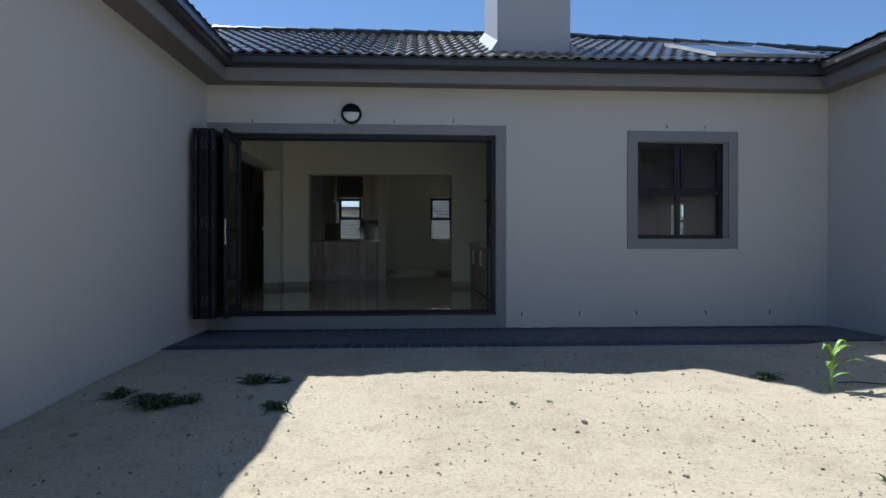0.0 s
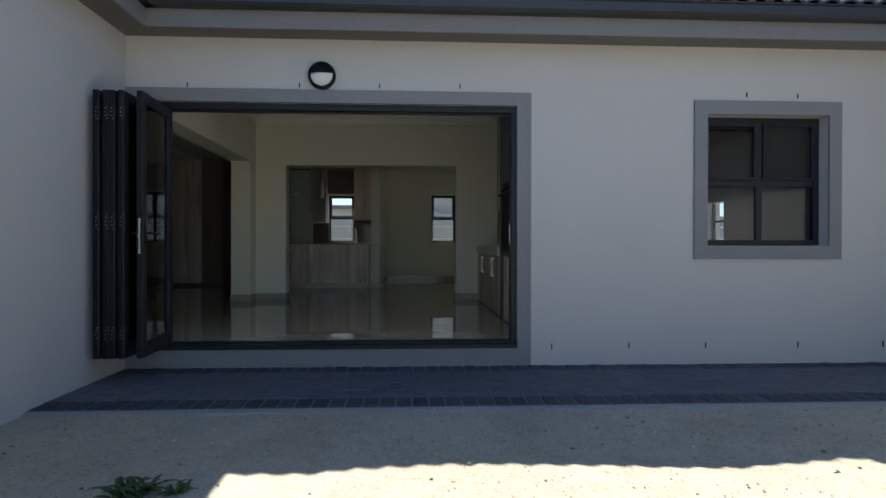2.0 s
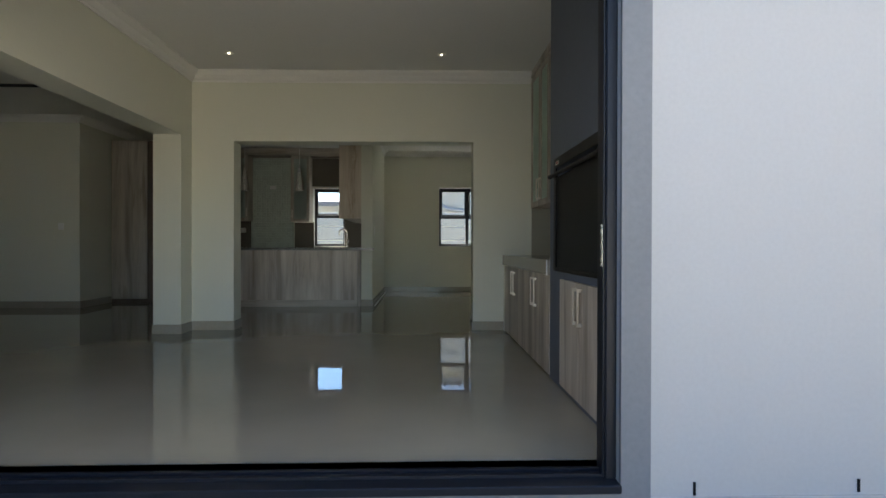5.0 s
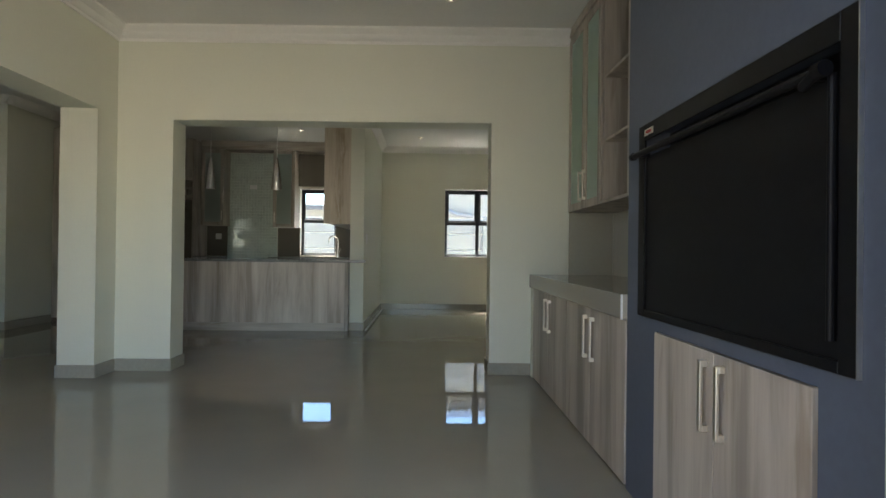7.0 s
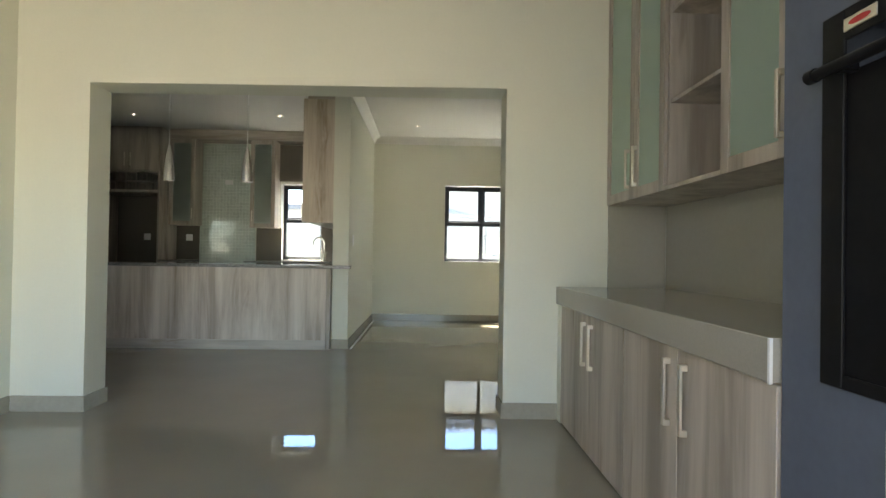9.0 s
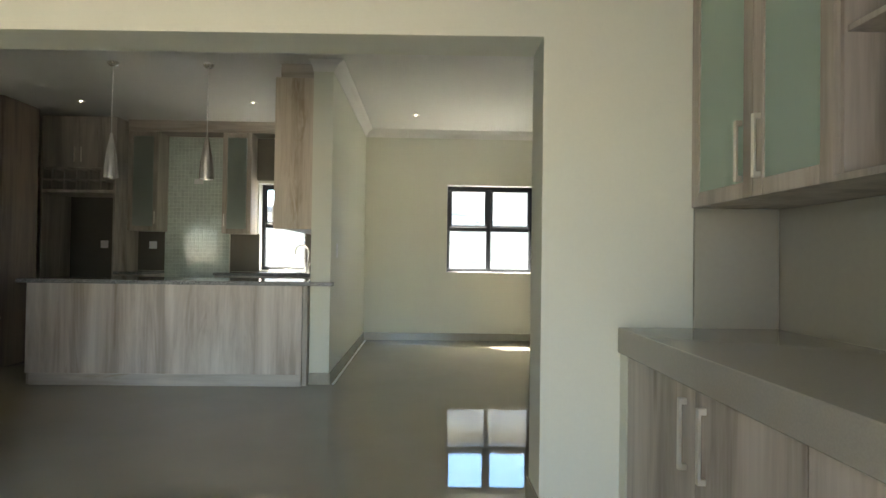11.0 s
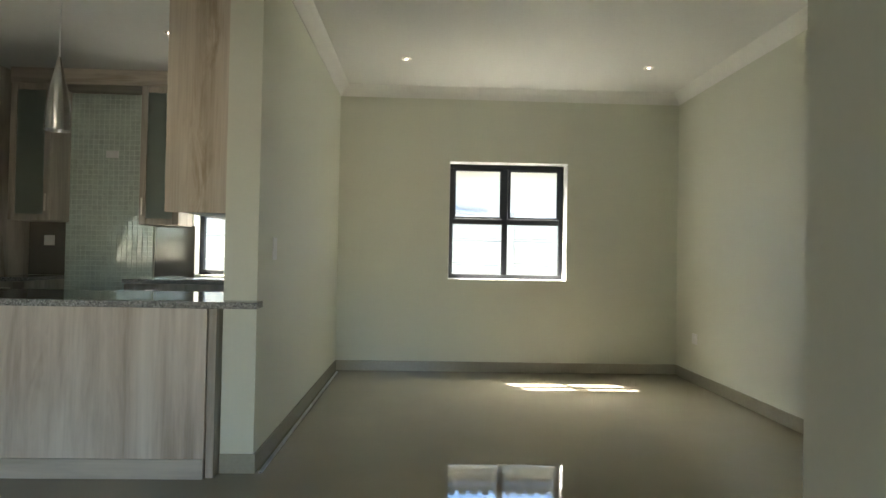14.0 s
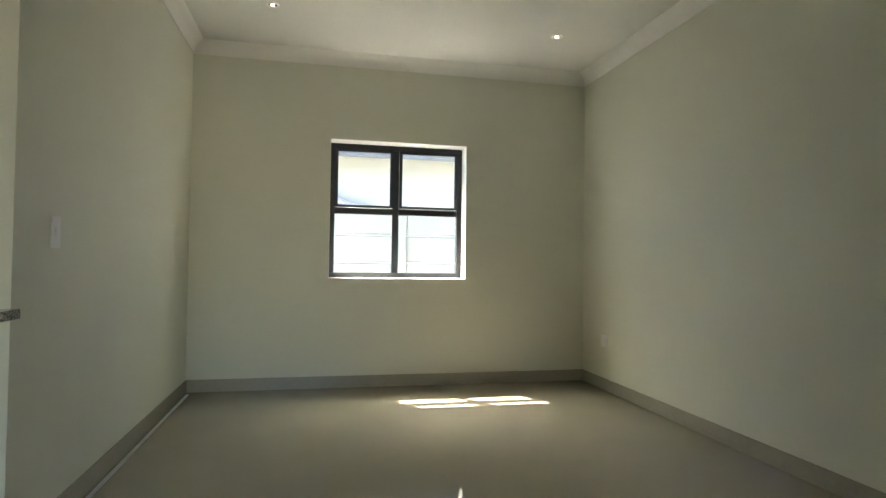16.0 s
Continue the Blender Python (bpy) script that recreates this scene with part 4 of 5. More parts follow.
glass_door(wc, 3.487, 3.953, WZ0, WZ1, handle=3.557)
glass_door(wc, 3.075, 3.483, WZ0, WZ1, handle=3.442)
glass_door(wc, 2.097, 2.532, WZ0, WZ1, handle=2.13)
glass_door(wc, 1.658, 2.093, WZ0, WZ1, handle=2.058)
setting("trim_cupboard_cornice", box(0.298, 0.70, 1.652, 3.943, WZ1 + 0.002, CEIL), M_WOODH, "oak fascia between the cupboard and the ceiling")

# ---- kitchen ----
bar = thing("breakfast_bar", (-3.05, 6.9, 0.0), "washed-oak fronted breakfast bar", "counter")
part("front_panel", box(-4.25, -1.905, 6.53, 6.55, 0.1005, 0.868, bev=0.0015), M_WOODBAR, bar, "washed oak panel with long grey streaks")
part("plinth", box(-4.21, -1.905, 6.522, 6.542, 0.0, 0.10, bev=0.0015), M_WOODH, bar, "oak plinth board")
part("end_panel", box(-1.901, -1.862, 6.545, 7.2, 0.0, 0.868), M_WOOD, bar)
part("end_panel", box(-4.25, -4.232, 6.551, 7.2, 0.0, 0.868), M_WOOD, bar)
part("back_panel", box(-4.23, -1.90, 7.18, 7.2, 0.1, 0.868), M_WOOD, bar)
bt = thing("granite_top", (-3.0, 6.9, 0.87), "polished speckled grey granite slab on the bar", "worktop")
bm = bmesh.new()
bx(bm, -4.32, -1.857, 6.495, 7.26, 0.87, 0.905, bev=0.004, seg=2)
bx(bm, -1.857, -1.648, 6.495, 6.6185, 0.8705, 0.9045, bev=0.003, seg=2)
part("slab", bm, M_GRANITE, bt)

# back run: worktops either side of the cooker gap, base units, sink
def kitchen_base(x0, x1, n):
    c = thing("kitchen_unit", ((x0 + x1) / 2, 9.1, 0.0), "washed-oak kitchen base unit against the back wall", "cupboard", "kitchen base units")
    part("carcass", box(x0, x1, 8.83, 9.40, 0.1, 0.868), M_WOOD, c)
    part("plinth", box(x0, x1, 8.87, 8.89, 0.0, 0.1), M_DARKWOOD, c)
    w = (x1 - x0) / n
    for i in range(n):
        d = part("door", box(x0 + i * w + 0.002, x0 + (i + 1) * w - 0.002, 8.81, 8.829, 0.11, 0.862, bev=0.0015), M_WOOD, c)
        part("handle", box(x0 + i * w + w / 2 - 0.07, x0 + i * w + w / 2 + 0.07, 8.79, 8.80, 0.80, 0.812), M_NICKEL, d)
    return c


kitchen_base(-4.72, -4.37, 1)
kitchen_base(-3.49, -1.87, 3)
for x0, x1 in ((-4.725, -4.365), (-3.495, -1.862)):
    t = thing("granite_top", ((x0 + x1) / 2, 9.1, 0.87), "polished speckled grey granite worktop along the back wall", "worktop")
    part("slab", box(x0, x1, 8.78, 9.40, 0.87, 0.905, bev=0.004), M_GRANITE, t)
sk = thing("sink", (-2.55, 9.08, 0.905), "steel sink bowl with a rim let into the granite", "sink")
bm = bmesh.new()
for a in ((-2.95, -2.25, 8.86, 8.89), (-2.95, -2.25, 9.24, 9.27), (-2.95, -2.92, 8.89, 9.24), (-2.28, -2.25, 8.89, 9.24)):
    bx(bm, *a, 0.9055, 0.912, bev=0.002)
part("rim", bm, M_CHROME, sk)
part("bowl", box(-2.92, -2.28, 8.89, 9.24, 0.9055, 0.908), M_CHROME, sk)
tap = thing("mixer_tap", (-2.42, 9.30, 0.905), "chrome swan-neck mixer tap beside the window", "tap")
bm = bmesh.new()
cyl(bm, (-2.42, 9.30, 0.905), (-2.42, 9.30, 0.96), 0.024, 16)
part("base", bm, M_CHROME, tap, smooth=True)
pts = [(-2.42, 9.30, 0.96), (-2.42, 9.30, 1.20)] + [(-2.42 - 0.075 + 0.075 * math.cos(a), 9.30 - 0.04 * (1 - math.cos(a)), 1.20 + 0.075 * math.sin(a)) for a in [math.pi * i / 8 for i in range(1, 9)]] + [(-2.57, 9.22, 1.15)]
part("spout", tube(bmesh.new(), pts, 0.013, 12), M_CHROME, tap, smooth=True)
part("lever", tube(bmesh.new(), [(-2.42, 9.30, 0.97), (-2.39, 9.28, 1.02), (-2.36, 9.26, 1.06)], 0.008, 8), M_CHROME, tap, smooth=True)

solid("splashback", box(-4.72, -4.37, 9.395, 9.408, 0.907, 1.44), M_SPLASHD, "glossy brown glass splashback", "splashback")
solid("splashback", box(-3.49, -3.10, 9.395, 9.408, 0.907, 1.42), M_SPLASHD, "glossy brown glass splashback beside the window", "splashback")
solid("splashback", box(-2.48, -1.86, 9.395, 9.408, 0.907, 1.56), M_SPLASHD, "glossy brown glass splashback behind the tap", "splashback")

# wall cupboards either side of the mosaic
def kitchen_wall_cab(x0, x1, z0, z1, hx):
    c = thing("wall_cupboard", ((x0 + x1) / 2, 9.24, z0), "slim oak wall cupboard with a frosted glass door", "cupboard", "kitchen wall cupboards")
    part("side", box(x0, x0 + 0.018, 9.09, 9.405, z0, z1), M_WOOD, c)
    part("side", box(x1 - 0.018, x1, 9.09, 9.405, z0, z1), M_WOOD, c)
    part("floor_board", box(x0 + 0.018, x1 - 0.018, 9.09, 9.405, z0, z0 + 0.018), M_WOOD, c)
    part("back_board", box(x0 + 0.018, x1 - 0.018, 9.39, 9.405, z0 + 0.018, z1), M_WOOD, c)
    part("shelf", box(x0 + 0.018, x1 - 0.018, 9.12, 9.39, 1.95, 1.966), M_WOOD, c)
    part("shelf", box(x0 + 0.018, x1 - 0.018, 9.12, 9.39, 2.33, 2.346), M_WOOD, c)
    bm = bmesh.new()
    bx(bm, x0, x0 + 0.06, 9.07, 9.089, z0, z1, bev=0.002)
    bx(bm, x1 - 0.06, x1, 9.07, 9.089, z0, z1, bev=0.002)
    d = part("door", bm, M_WOOD, c)
    part("rail", box(x0 + 0.06, x1 - 0.06, 9.071, 9.088, z0, z0 + 0.06), M_WOOD, d)
    part("rail", box(x0 + 0.06, x1 - 0.06, 9.071, 9.088, z1 - 0.06, z1), M_WOOD, d)
    part("pane", box(x0 + 0.055, x1 - 0.055, 9.077, 9.082, z0 + 0.055, z1 - 0.055), M_FROSTK, d, "frosted grey-green glass")
    part("handle", box(hx - 0.006, hx + 0.006, 9.045, 9.057, z0 + 0.09, z0 + 0.25), M_NICKEL, d)
    return c


kitchen_wall_cab(-4.71, -4.33, 1.43, 2.72, -4.36)
kitchen_wall_cab(-3.50, -3.13, 1.41, 2.72, -3.47)
setting("trim_kitchen_bulkhead", box(-4.72, -1.858, 9.075, 9.40, 2.724, CEIL), M_WOODH, "oak fascia above the kitchen wall cupboards")
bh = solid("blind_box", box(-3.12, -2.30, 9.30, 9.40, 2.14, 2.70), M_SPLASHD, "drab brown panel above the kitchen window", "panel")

tu = thing("tall_unit", (-5.18, 9.1, 0.0), "tall oak kitchen unit with wine rack over fridge space", "cupboard")
part("side", box(-5.64, -5.615, 8.80, 9.405, 0.0, 2.84), M_WOOD, tu)
part("side", box(-4.75, -4.725, 8.80, 9.405, 0.0, 2.84), M_WOOD, tu)
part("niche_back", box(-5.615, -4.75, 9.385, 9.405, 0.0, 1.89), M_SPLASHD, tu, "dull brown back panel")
part("shelf", box(-5.615, -4.75, 8.80, 9.385, 1.88, 1.915), M_WOOD, tu)
part("shelf", box(-5.615, -4.75, 8.82, 9.385, 2.175, 2.195), M_WOOD, tu)
part("top_board", box(-5.615, -4.75, 8.82, 9.385, 2.82, 2.84), M_WOOD, tu)
for x0, x1, hx in ((-5.613, -5.184, -5.225), (-5.181, -4.752, -5.14)):
    d = part("door", box(x0, x1, 8.80, 8.819, 2.198, 2.838, bev=0.0015), M_WOOD, tu)
    part("handle", box(hx - 0.006, hx + 0.006, 8.768, 8.778, 2.26, 2.45), M_NICKEL, d)
rk = part("wine_rack", box(-5.615, -4.75, 8.81, 9.36, 2.038, 2.050), M_WOOD, tu, "oak pigeonhole wine rack")
for k in range(1, 6):
    x = -4.765 - k * 0.15
    part("divider", box(x - 0.006, x + 0.006, 8.812, 9.36, 1.916, 2.037), M_WOOD, rk)
    part("divider", box(x - 0.006, x + 0.006, 8.812, 9.36, 2.051, 2.174), M_WOOD, rk)
part("rack_back", box(-5.615, -4.75, 9.362, 9.38, 1.916, 2.174), M_DARKWOOD, tu)

pc = thing("wall_cupboard", (-2.03, 7.8, 1.38), "oak wall cupboard hung along the partition, knotty end panel", "cupboard")
part("end_panel", box(-2.21, -1.858, 6.70, 6.718, 1.37, 2.735, bev=0.001), M_KNOT, pc, "knotty washed oak panel")
part("carcass", box(-2.19, -1.858, 6.718, 8.95, 1.385, 2.735), M_WOOD, pc)
for k in range(4):
    d = part("door", box(-2.21, -2.191, 6.722 + k * 0.557, 6.722 + k * 0.557 + 0.553, 1.385, 2.735, bev=0.0015), M_WOOD, pc)
    part("handle", box(-2.235, -2.227, 6.76 + k * 0.557, 6.772 + k * 0.557, 1.43, 1.6), M_NICKEL, d)
setting("trim_partition_cupboard", box(-2.17, -1.858, 6.73, 8.95, 2.738, CEIL), M_WOODH, "oak fascia over the partition cupboard")

hall = thing("hall_cupboard", (-5.5, 7.5, 0.0), "brown oak full-height cupboard in the passage", "cupboard")
part("carcass", box(-6.0, -4.98, 7.23, 7.75, 0.0, 2.66), M_DARKWOOD, hall)
for x0, x1 in ((-6.0, -5.42), (-5.415, -4.98)):
    part("door", box(x0 + 0.002, x1 - 0.002, 7.21, 7.229, 0.06, 2.66, bev=0.0015), M_DARKWOOD if x0 > -5.5 else M_WOOD, hall)


# ---- lamps, switches ----
def downlight(x, y):
    d = thing("downlight", (x, y, CEIL), "small round recessed downlight, switched on", "downlight", "ceiling downlights")
    bm = bmesh.new()
    lathe(bm, [(0.030, -0.001), (0.030, -0.006), (0.040, -0.008), (0.045, -0.003), (0.045, -0.001)], (x, y, CEIL), 24)
    part("ring", bm, M_NICKEL, d, smooth=True)
    part("baffle", cyl(bmesh.new(), (x, y, CEIL - 0.003), (x, y, CEIL - 0.001), 0.0295, 24), M_BLACK, d, "dark inner baffle")
    part("lamp", cyl(bmesh.new(), (x, y, CEIL - 0.005), (x, y, CEIL - 0.001), 0.0135, 20), M_DOWN, d, "glowing warm lamp")


for x, y in ((-2.84, 3.40), (-0.71, 3.36), (-0.98, 6.32), (-0.99, 8.53), (1.155, 8.58), (-4.81, 8.19), (-2.83, 8.10)):
    downlight(x, y)


def pendant(x, y):
    p = thing("pendant_lamp", (x, y, CEIL), "slim brushed-steel pendant lamp over the bar", "pendant lamp", "pendants over the bar")
    bm = bmesh.new()
    lathe(bm, [(0.052, 0), (0.05, -0.012), (0.035, -0.03), (0.012, -0.042), (0.0, -0.043)], (x, y, CEIL), 24)
    part("canopy", bm, M_STEEL, p, smooth=True)
    part("cord", cyl(bmesh.new(), (x, y, 2.19), (x, y, CEIL - 0.04), 0.004, 8), M_WHITE, p)
    bm = bmesh.new()
    prof = [(0.007, 2.225), (0.012, 2.20), (0.025, 2.14), (0.042, 2.06), (0.055, 1.97), (0.063, 1.88), (0.066, 1.815), (0.063, 1.815), (0.056, 1.89), (0.044, 1.98), (0.0, 2.05)]
    lathe(bm, prof, (x, y, 0), 32)
    part("shade", bm, M_STEEL, p, "brushed steel bullet shade", smooth=True)


pendant(-3.71, 6.8)
pendant(-2.85, 6.8)

bl = thing("bulkhead_lamp", (-1.77, -0.2, 2.26), "round black bulkhead lamp with a half hood and opal glass", "wall lamp")
R90 = Matrix.Rotation(radians(90), 4, "X")
bm = bmesh.new()
lathe(bm, [(0.112, 0), (0.116, 0.02), (0.112, 0.045), (0.094, 0.052), (0.094, 0.03), (0.0, 0.03)], (-1.77, -0.201, 2.26), 36, R90)
part("body", bm, M_BLACK, bl, smooth=True)
bm = bmesh.new()
lathe(bm, [(0.093, 0.031), (0.088, 0.052), (0.065, 0.068), (0.03, 0.077), (0.0, 0.079)], (-1.77, -0.201, 2.26), 36, R90)
part("diffuser", bm, M_LAMPGLASS, bl, "opal glass", smooth=True)
bm = bmesh.new()
rings = []
for r, h in ((0.097, 0.046), (0.097, 0.060), (0.075, 0.078), (0.035, 0.088), (0.0, 0.089)):
    rings.append([bm.verts.new((-1.77 + r * math.cos(math.pi * i / 20), -0.201 - h, 2.26 + 0.008 + r * math.sin(math.pi * i / 20))) for i in range(21)])
for a, b in zip(rings, rings[1:]):
    for i in range(20):
        bm.faces.new((a[i], a[i + 1], b[i + 1], b[i]))
bmesh.ops.remove_doubles(bm, verts=bm.verts, dist=1e-5)
part("hood", bm, M_BLACK, bl, "black half hood", smooth=True)


def plate(name, x0, x1, y0, y1, z0, z1, label, cat, keys):
    p = thing(name, ((x0 + x1) / 2, (y0 + y1) / 2, z0), label, cat)
    part("plate", box(x0, x1, y0, y1, z0, z1, bev=0.002), M_WHITE, p)
    for k in keys:
        part("rocker", box(*k, bev=0.001), M_WHITE, p)


plate("light_switch", -1.679, -1.671, 6.905, 6.978, 1.12, 1.25, "white light switch on the partition", "switch", [(-1.671, -1.667, 6.925, 6.958, 1.165, 1.205)])
plate("wall_socket", 1.791, 1.799, 8.94, 9.04, 0.37, 0.47, "white wall socket low on the wall", "socket", [(1.787, 1.791, 8.955, 8.985, 0.40, 0.44)])
plate("wall_socket", -4.57, -4.47, 9.386, 9.394, 1.20, 1.30, "white socket on the brown splashback", "socket", [(-4.555, -4.53, 9.382, 9.386, 1.26, 1.285)])
plate("wall_socket", -5.21, -5.11, 9.376, 9.384, 1.20, 1.30, "white socket in the fridge space", "socket", [(-5.195, -5.17, 9.372, 9.376, 1.26, 1.285)])
plate("wall_socket", -3.98, -3.86, 9.366, 9.374, 2.08, 2.15, "white cooker-hood socket on the mosaic", "socket", [(-3.965, -3.93, 9.362, 9.366, 2.10, 2.13)])
plate("light_switch", -6.33, -6.25, 6.36, 6.3695, 1.17, 1.27, "white light switch on the living room wall", "switch", [(-6.305, -6.275, 6.356, 6.36, 1.2, 1.24)])

# ---- yard: plants, pebbles ----
def ground_z(x, y):
    k = max(0.0, min(1.0, (x - 1.15) / 1.7))
    z = -0.205 - 0.035 * max(0, min(2.2, -1.5 - y)) + 0.10 * k * k * (3 - 2 * k)
    return z + 0.035 * noise.fractal(Vector((x * 0.9, y * 0.9, 0.3)), 1.0, 2.0, 4)


def blade(bm, base, ang, ln, rise, wd, n=6):
    """A long arching leaf with a folded midrib."""
    prev = None
    for i in range(n + 1):
        t = i / n
        p = Vector(base) + Vector((math.cos(ang) * ln * t, math.sin(ang) * ln * t, rise * (1.7 * t - 1.35 * t * t)))
        w = wd * math.sin(math.pi * min(1, 0.12 + 0.88 * t)) * 0.5 + 0.001
        s = Vector((-math.sin(ang), math.cos(ang), 0)) * w
        cur = [bm.verts.new(p + s + Vector((0, 0, w * 0.5))), bm.verts.new(p), bm.verts.new(p - s + Vector((0, 0, w * 0.5)))]
        if prev:
            bm.faces.new((prev[0], prev[1], cur[1], cur[0]))
            bm.faces.new((prev[1], prev[2], cur[2], cur[1]))
        prev = cur


gz = ground_z(1.735, -3.08)
corn = thing("maize_plant", (1.735, -3.08, gz), "young green maize plant growing in the sand", "plant")
part("stalk", tube(bmesh.new(), [(1.735, -3.08, gz - 0.02), (1.74, -3.08, gz + 0.11), (1.755, -3.085, gz + 0.24)], 0.009, 8), M_MAIZE, corn)
for k, (h, a, ln, rise) in enumerate(((0.03, 2.9, 0.12, 0.07), (0.10, -0.3, 0.17, 0.08), (0.13, 3.6, 0.07, 0.20), (0.18, -0.5, 0.26, 0.16), (0.22, 2.4, 0.07, 0.26), (0.24, 0.5, 0.20, 0.18), (0.26, 3.3, 0.09, 0.22), (0.27, -0.2, 0.13, 0.26), (0.27, 0.1, 0.22, 0.17))):
    bm = bmesh.new()
    blade(bm, (1.74, -3.082, gz + h * 0.8), a, ln * 0.85, rise * 0.9, 0.038)
    part("leaf", bm, M_MAIZE, corn)


def weed(x, y, s, n, sd):
    rnd = random.Random(sd)
    g = ground_z(x, y)
    w = thing("weed", (x, y, g), "small green weed tuft in the sand", "weed", "weeds in the yard")
    bm = bmesh.new()
    for _ in range(n):
        blade(bm, (x + rnd.uniform(-0.3, 0.3) * s, y + rnd.uniform(-0.3, 0.3) * s, g - 0.004), rnd.uniform(0, 6.28), rnd.uniform(0.25, 0.8) * s, rnd.uniform(0.15, 0.6) * s, 0.02 * s / 0.2, 4)
    part("leaf_tuft", bm, M_LEAF, w)


for i, (x, y, s, n) in enumerate(((-1.94, -3.16, 0.14, 60), (-2.70, -3.10, 0.22, 80), (-2.52, -3.06, 0.15, 40), (-3.03, -2.86, 0.17, 50), (-2.20, -2.58, 0.19, 60), (-2.02, -2.55, 0.12, 30), (1.55, -2.68, 0.16, 36), (1.05, -4.4, 0.12, 30), (1.16, -4.5, 0.13, 30), (-0.45, -3.2, 0.05, 16), (-0.2, -3.15, 0.05, 16))):
    weed(x, y, s, n, 50 + i)
rnd = random.Random(9)
pm = []
for k in range(4):
    bm = bmesh.new()
    bmesh.ops.create_icosphere(bm, subdivisions=1, radius=1.0)
    for v in bm.verts:
        v.co *= 1 + 0.35 * noise.noise(v.co * 1.3 + Vector((k * 7, 0, 0)))
        v.co.z *= 0.6
    pm.append(mesh_of("pebble", bm, M_STONE, True))
for k in range(290):
    x, y = rnd.uniform(-3.2, 3.5), -1.65 - rnd.random() ** 0.8 * 4.2
    s = 0.004 + 0.012 * rnd.random() ** 5
    if k < 6:
        s = 0.022 + 0.01 * k / 6
    p = new("pebble", pm[k % 4])
    p.matrix_basis = Matrix.Translation((x, y, ground_z(x, y) + s * 0.2)) @ Matrix.Rotation(rnd.uniform(0, 6), 4, "Z") @ Matrix.Diagonal((s, s * rnd.uniform(0.7, 1.2), s, 1))
    tagged(p, "small weathered stone lying on the sand", "stone", "pebbles in the yard")
grains = ([], [])
for k in range(5420):
    if k % 3 == 0:
        cxg, cyg = rnd.uniform(-3.2, 3.6), -1.6 - rnd.random() ** 0.8 * 5.5
    x, y = cxg + rnd.gauss(0, 0.12), min(-1.6, cyg + rnd.gauss(0, 0.10))
    s = 0.0038 + 0.009 * rnd.random() ** 4
    if k >= 5200:   # crumbs of earth along the paving
        x, y, s = rnd.uniform(-3.2, 3.6), -1.62 - 0.5 * rnd.random() ** 1.4, 0.005 + 0.010 * rnd.random() ** 3
    z = ground_z(x, y) + s * 0.2
    o = len(grains[0])
    a = rnd.uniform(0, 3)
    ca, sa = s * math.cos(a), s * math.sin(a)
    grains[0].extend([(x + ca, y + sa, z), (x - sa * 0.8, y + ca * 0.8, z), (x - ca, y - sa, z), (x + sa * 0.8, y - ca * 0.8, z), (x + ca * 0.2, y, z + s * 0.65), (x, y, z - s * 0.6)])
    grains[1].extend([(o, o + 1, o + 4), (o + 1, o + 2, o + 4), (o + 2, o + 3, o + 4), (o + 3, o, o + 4), (o + 1, o, o + 5), (o + 2, o + 1, o + 5), (o + 3, o + 2, o + 5), (o, o + 3, o + 5)])
me = bpy.data.meshes.new("gravel")
me.from_pydata(grains[0], [], grains[1])
me.materials.append(M_GRAVEL)
tagged(new("gravel", me), "scattered fine gravel on the sand", "gravel", kind="stuff")
for k, (x, y, a) in enumerate(((2.02, -3.02, -14), (2.3, -3.1, -16))):
    s = solid("dry_stick", tube(bmesh.new(), [(-0.16, 0, 0.006), (-0.05, 0.012, 0.012), (0.06, -0.006, 0.010), (0.17, 0.01, 0.004)], 0.005, 6), M_STICK, "thin dry stick lying on the sand", "stick", "sticks on the ground")
    s.matrix_basis = pose(x, y, ground_z(x, y), 0, 0, a)

# ---- pieces: glass mosaic, pavers, roof tiles ----
MX0, MX1, MZ0, MZ1 = -4.36, -3.505, 0.10, 2.715
mos = thing("mosaic_panel", (-3.93, 9.38, MZ0), "pale green glass mosaic panel behind the cooker space", "tile panel")
part("backing", box(MX0, MX1, 9.382, 9.408, MZ0, MZ1), M_GROUT, mos)
pt = (MX1 - MX0) / 17
tm = mesh_of("mosaic_tile", box(-0.0222, 0.0222, -0.005, 0.0, -0.0222, 0.0222, bev=0.002), M_MOSAIC)
rnd = random.Random(4)
rest = bmesh.new()
nr = int((MZ1 - MZ0) / pt)
for r in range(nr):
    for c in range(17):
        x, z = MX0 + (c + 0.5) * pt, MZ1 - (r + 0.5) * pt
        tilt = Matrix.Rotation(rnd.gauss(0, 0.007), 4, "X") @ Matrix.Rotation(rnd.gauss(0, 0.008), 4, "Z")
        m = Matrix.Translation((x, 9.3845, z)) @ tilt
        if 9 <= r < 26:
            piece("mosaic_tile", tm, mos, m)
        else:
            b = box(-0.0222, 0.0222, -0.005, 0.0, -0.0222, 0.0222)
            vs = [rest.verts.new(m @ v.co) for v in b.verts]
            for f in b.faces:
                rest.faces.new([vs[v.index] for v in f.verts])
            b.free()
tagged(part("mosaic_tiles", rest, M_MOSAIC, mos), kind="stuff")

pave = bpy.data.objects["pavement"]
BL, BW, BT = 0.196, 0.096, 0.05


def brick_mesh(mat):
    bm = box(-BL / 2, BL / 2, -BW / 2, BW / 2, -BT, 0)
    es = [e for e in bm.edges if all(v.co.z > -0.001 for v in e.verts)]
    bmesh.ops.bevel(bm, geom=es, offset=0.006, segments=1, affect="EDGES")
    return mesh_of("brick", bm, mat)


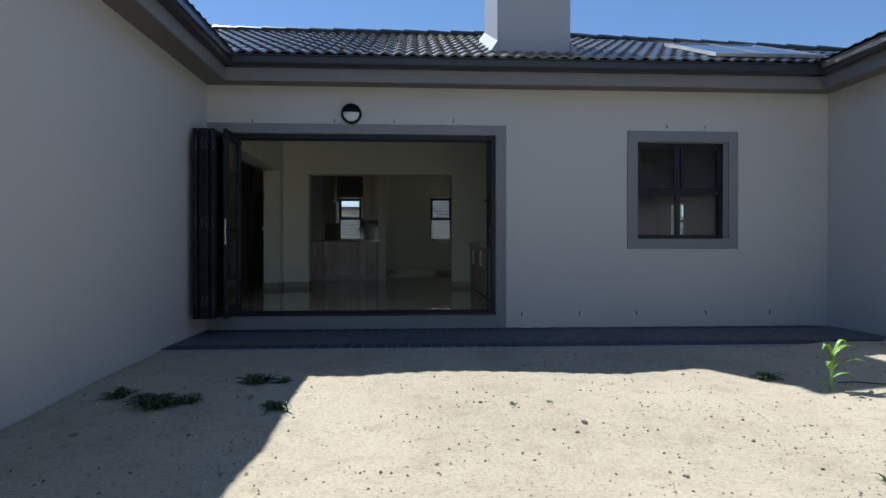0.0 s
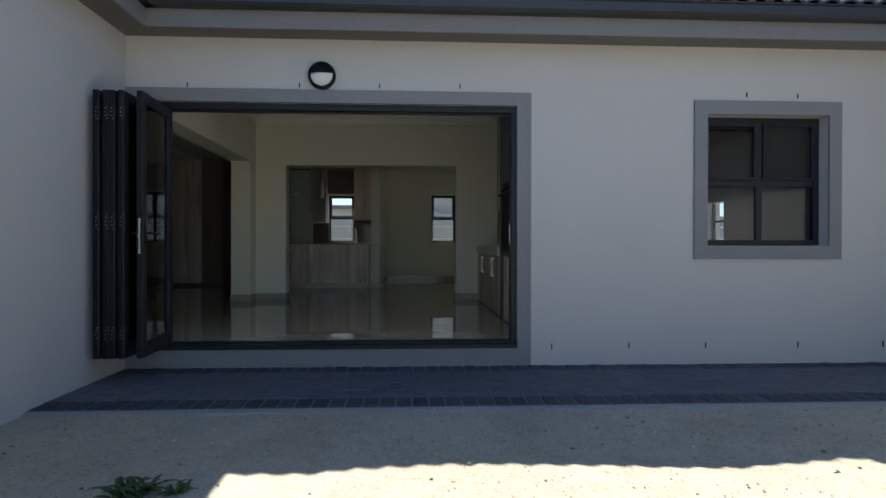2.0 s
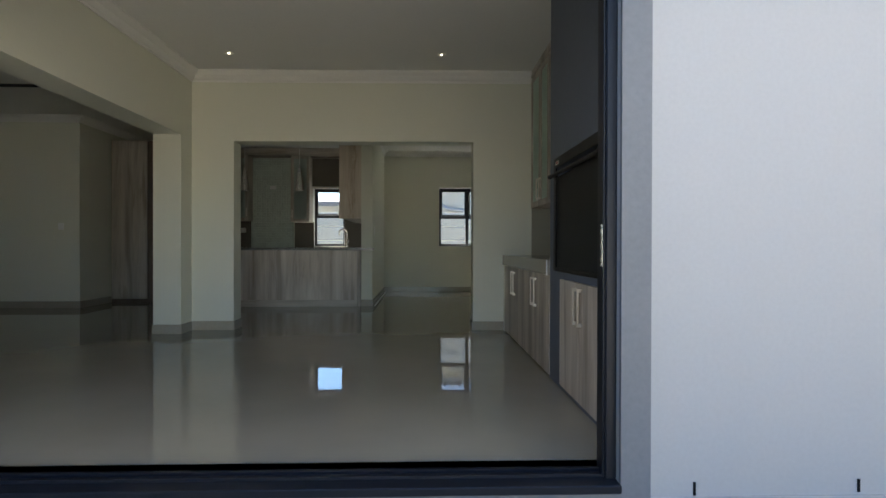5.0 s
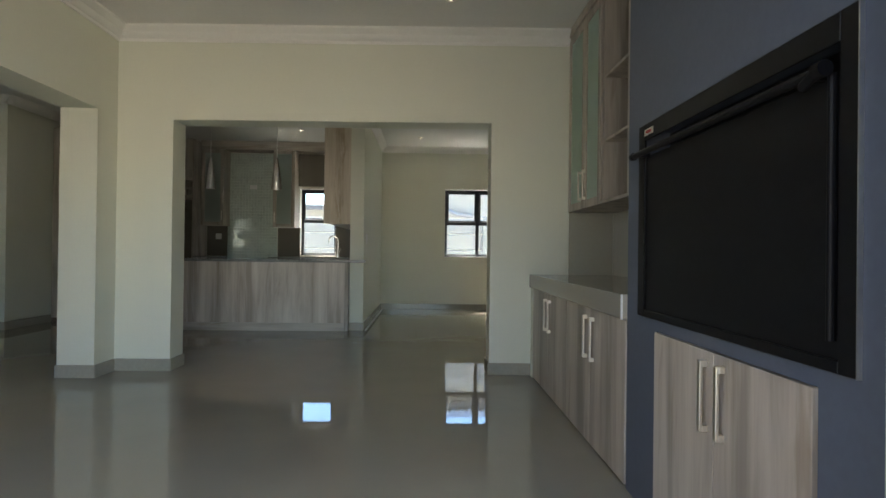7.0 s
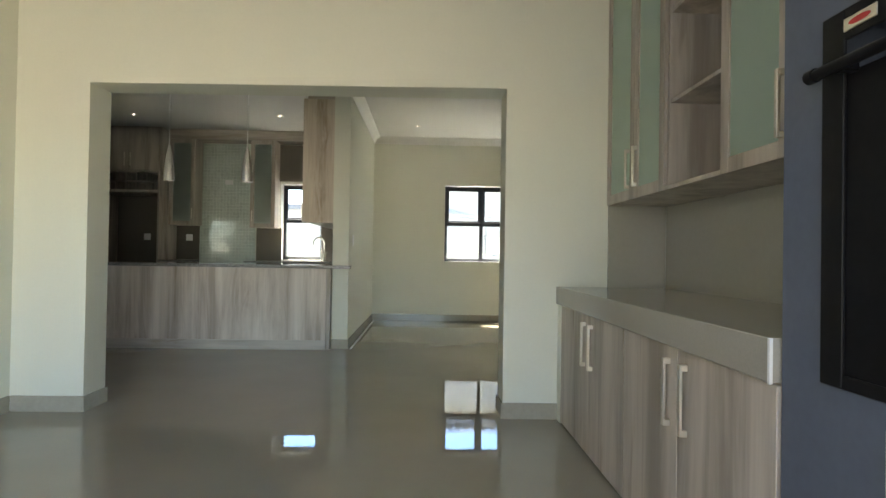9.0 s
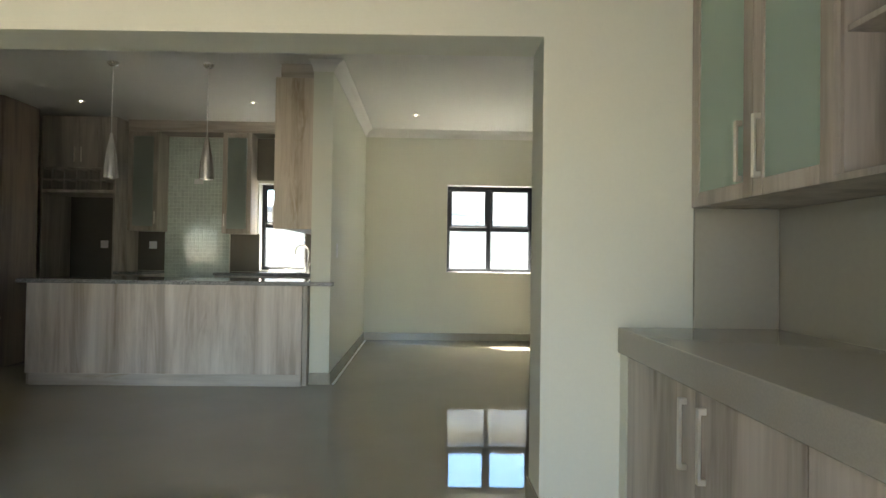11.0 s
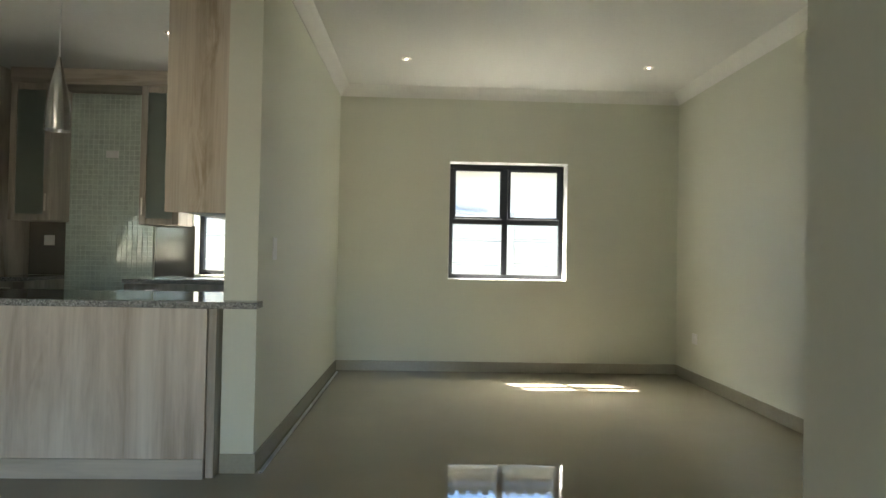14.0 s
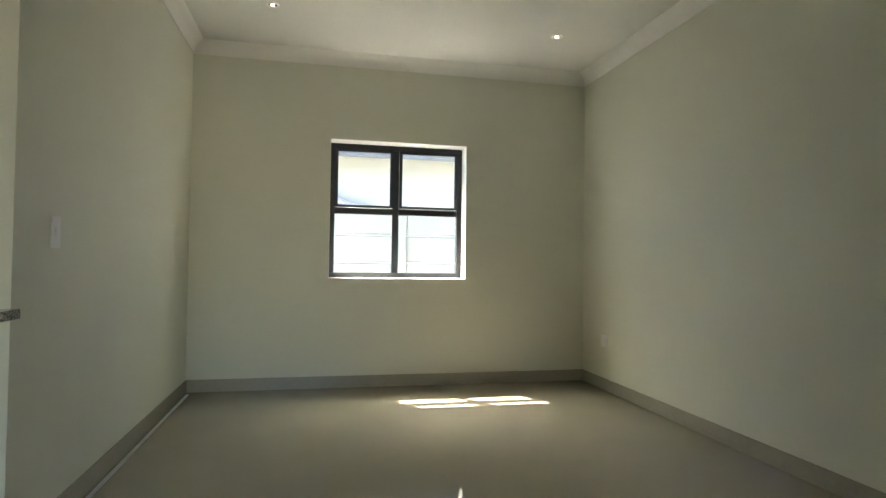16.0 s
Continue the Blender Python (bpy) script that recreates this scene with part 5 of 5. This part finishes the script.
bm_f, bm_d = brick_mesh(M_PAVER), brick_mesh(M_PAVERD)
rnd = random.Random(2)


def lay(me, x, y, turn, far):
    z = GRD + rnd.uniform(-0.0025, 0.0025)
    m = pose(x, y, z, rnd.gauss(0, 0.35), rnd.gauss(0, 0.35), turn + rnd.gauss(0, 0.4))
    if far is None:
        return piece("brick", me, pave, m)
    for v in [m @ v.co for v in me.vertices]:
        far[0].append(tuple(v))
    o = len(far[0]) - len(me.vertices)
    far[1].extend([tuple(o + i for i in p.vertices) for p in me.polygons])


far_d, far_f = ([], []), ([], [])
n = int(7.15 / 0.1075)
for i in range(n):
    x = -3.32 + i * 0.1075
    lay(bm_d, x, -0.325, 90, None if -2.6 < x < 2.2 else far_d)
    lay(bm_d, x, -1.335, 90, None if -2.6 < x < 2.2 else far_d)
# herringbone field between the two header courses
u = 0.1035
for i in range(-20, 90):
    for j in range(-20, 30):
        k = (i - j) % 4
        if k not in (0, 2):
            continue
        if k == 0:
            x, y, a, hx, hy = -3.36 + (i + 1.0) * u, -1.23 + (j + 0.5) * u, 0, BL / 2, BW / 2
        else:
            x, y, a, hx, hy = -3.36 + (i + 0.5) * u, -1.23 + (j + 1.0) * u - u, 90, BW / 2, BL / 2
        if x - hx < -3.38 or x + hx > 3.86 or y - hy < -1.27 or y + hy > -0.39:
            continue
        lay(bm_f, x, y, a, None if -1.7 < x < 1.4 else far_f)
for nm, f, mat in (("dark_bricks", far_d, M_PAVERD), ("field_bricks", far_f, M_PAVER)):
    me = bpy.data.meshes.new(nm)
    me.from_pydata(f[0], [], f[1])
    me.materials.append(mat)
    ob = tagged(new(nm, me), kind="stuff")
    ob.parent = pave

# roof tiles of the front slope, and the ridge
me_t = tile_mesh()
GA = 0.335
rows = int(2.77 / CP / GA) + 1
rest = ([], [])
for r in range(rows):
    s = r * GA
    for c in range(33):
        x = -4.6 + c * 0.30
        m = Matrix.Translation((x, EY - 0.02 + s * CP, EZ + s * SP)) @ Matrix.Rotation(PITCH - 0.058, 4, "X") @ Matrix.Translation((0, 0, 0.03))
        yc = EY + s * CP
        if -0.25 < x < 0.55 and -0.2 < yc < 0.8:
            continue
        if x > 5.1 or yc + 0.2 > RY - max(0.0, x + 0.15 - 1.5) * 0.492:
            if yc + 0.2 > RY + 0.1 or x > 1.2:
                continue
        piece("roof_tile", me_t, roof, m)
bm = bmesh.new()
prof = [(0.12 * math.cos(math.pi * k / 8), 0.075 * math.sin(math.pi * k / 8)) for k in range(9)]
ra = [[bm.verts.new((x, p * sc, q * sc)) for p, q in prof] for x, sc in ((0, 1.0), (0.40, 0.86))]
for k in range(8):
    bm.faces.new((ra[0][k], ra[0][k + 1], ra[1][k + 1], ra[1][k]))
bm.faces.new(ra[0])
ridge_me = mesh_of("ridge_tile", bm, M_TILE, True)
for c in range(12):
    u = c * 0.36
    piece("ridge_tile", ridge_me, roof, Matrix.Translation((1.5 + u * 0.897, RY - u * 0.441, RZ + 0.045 - u * 0.196)) @ Matrix.Rotation(-0.457, 4, "Z") @ Matrix.Rotation(0.213, 4, "Y"))
for c in range(28):
    piece("ridge_tile", ridge_me, roof, pose(-8.4 + c * 0.36, RY, RZ + 0.045, 0, rnd.gauss(1.0, 0.5), 0))
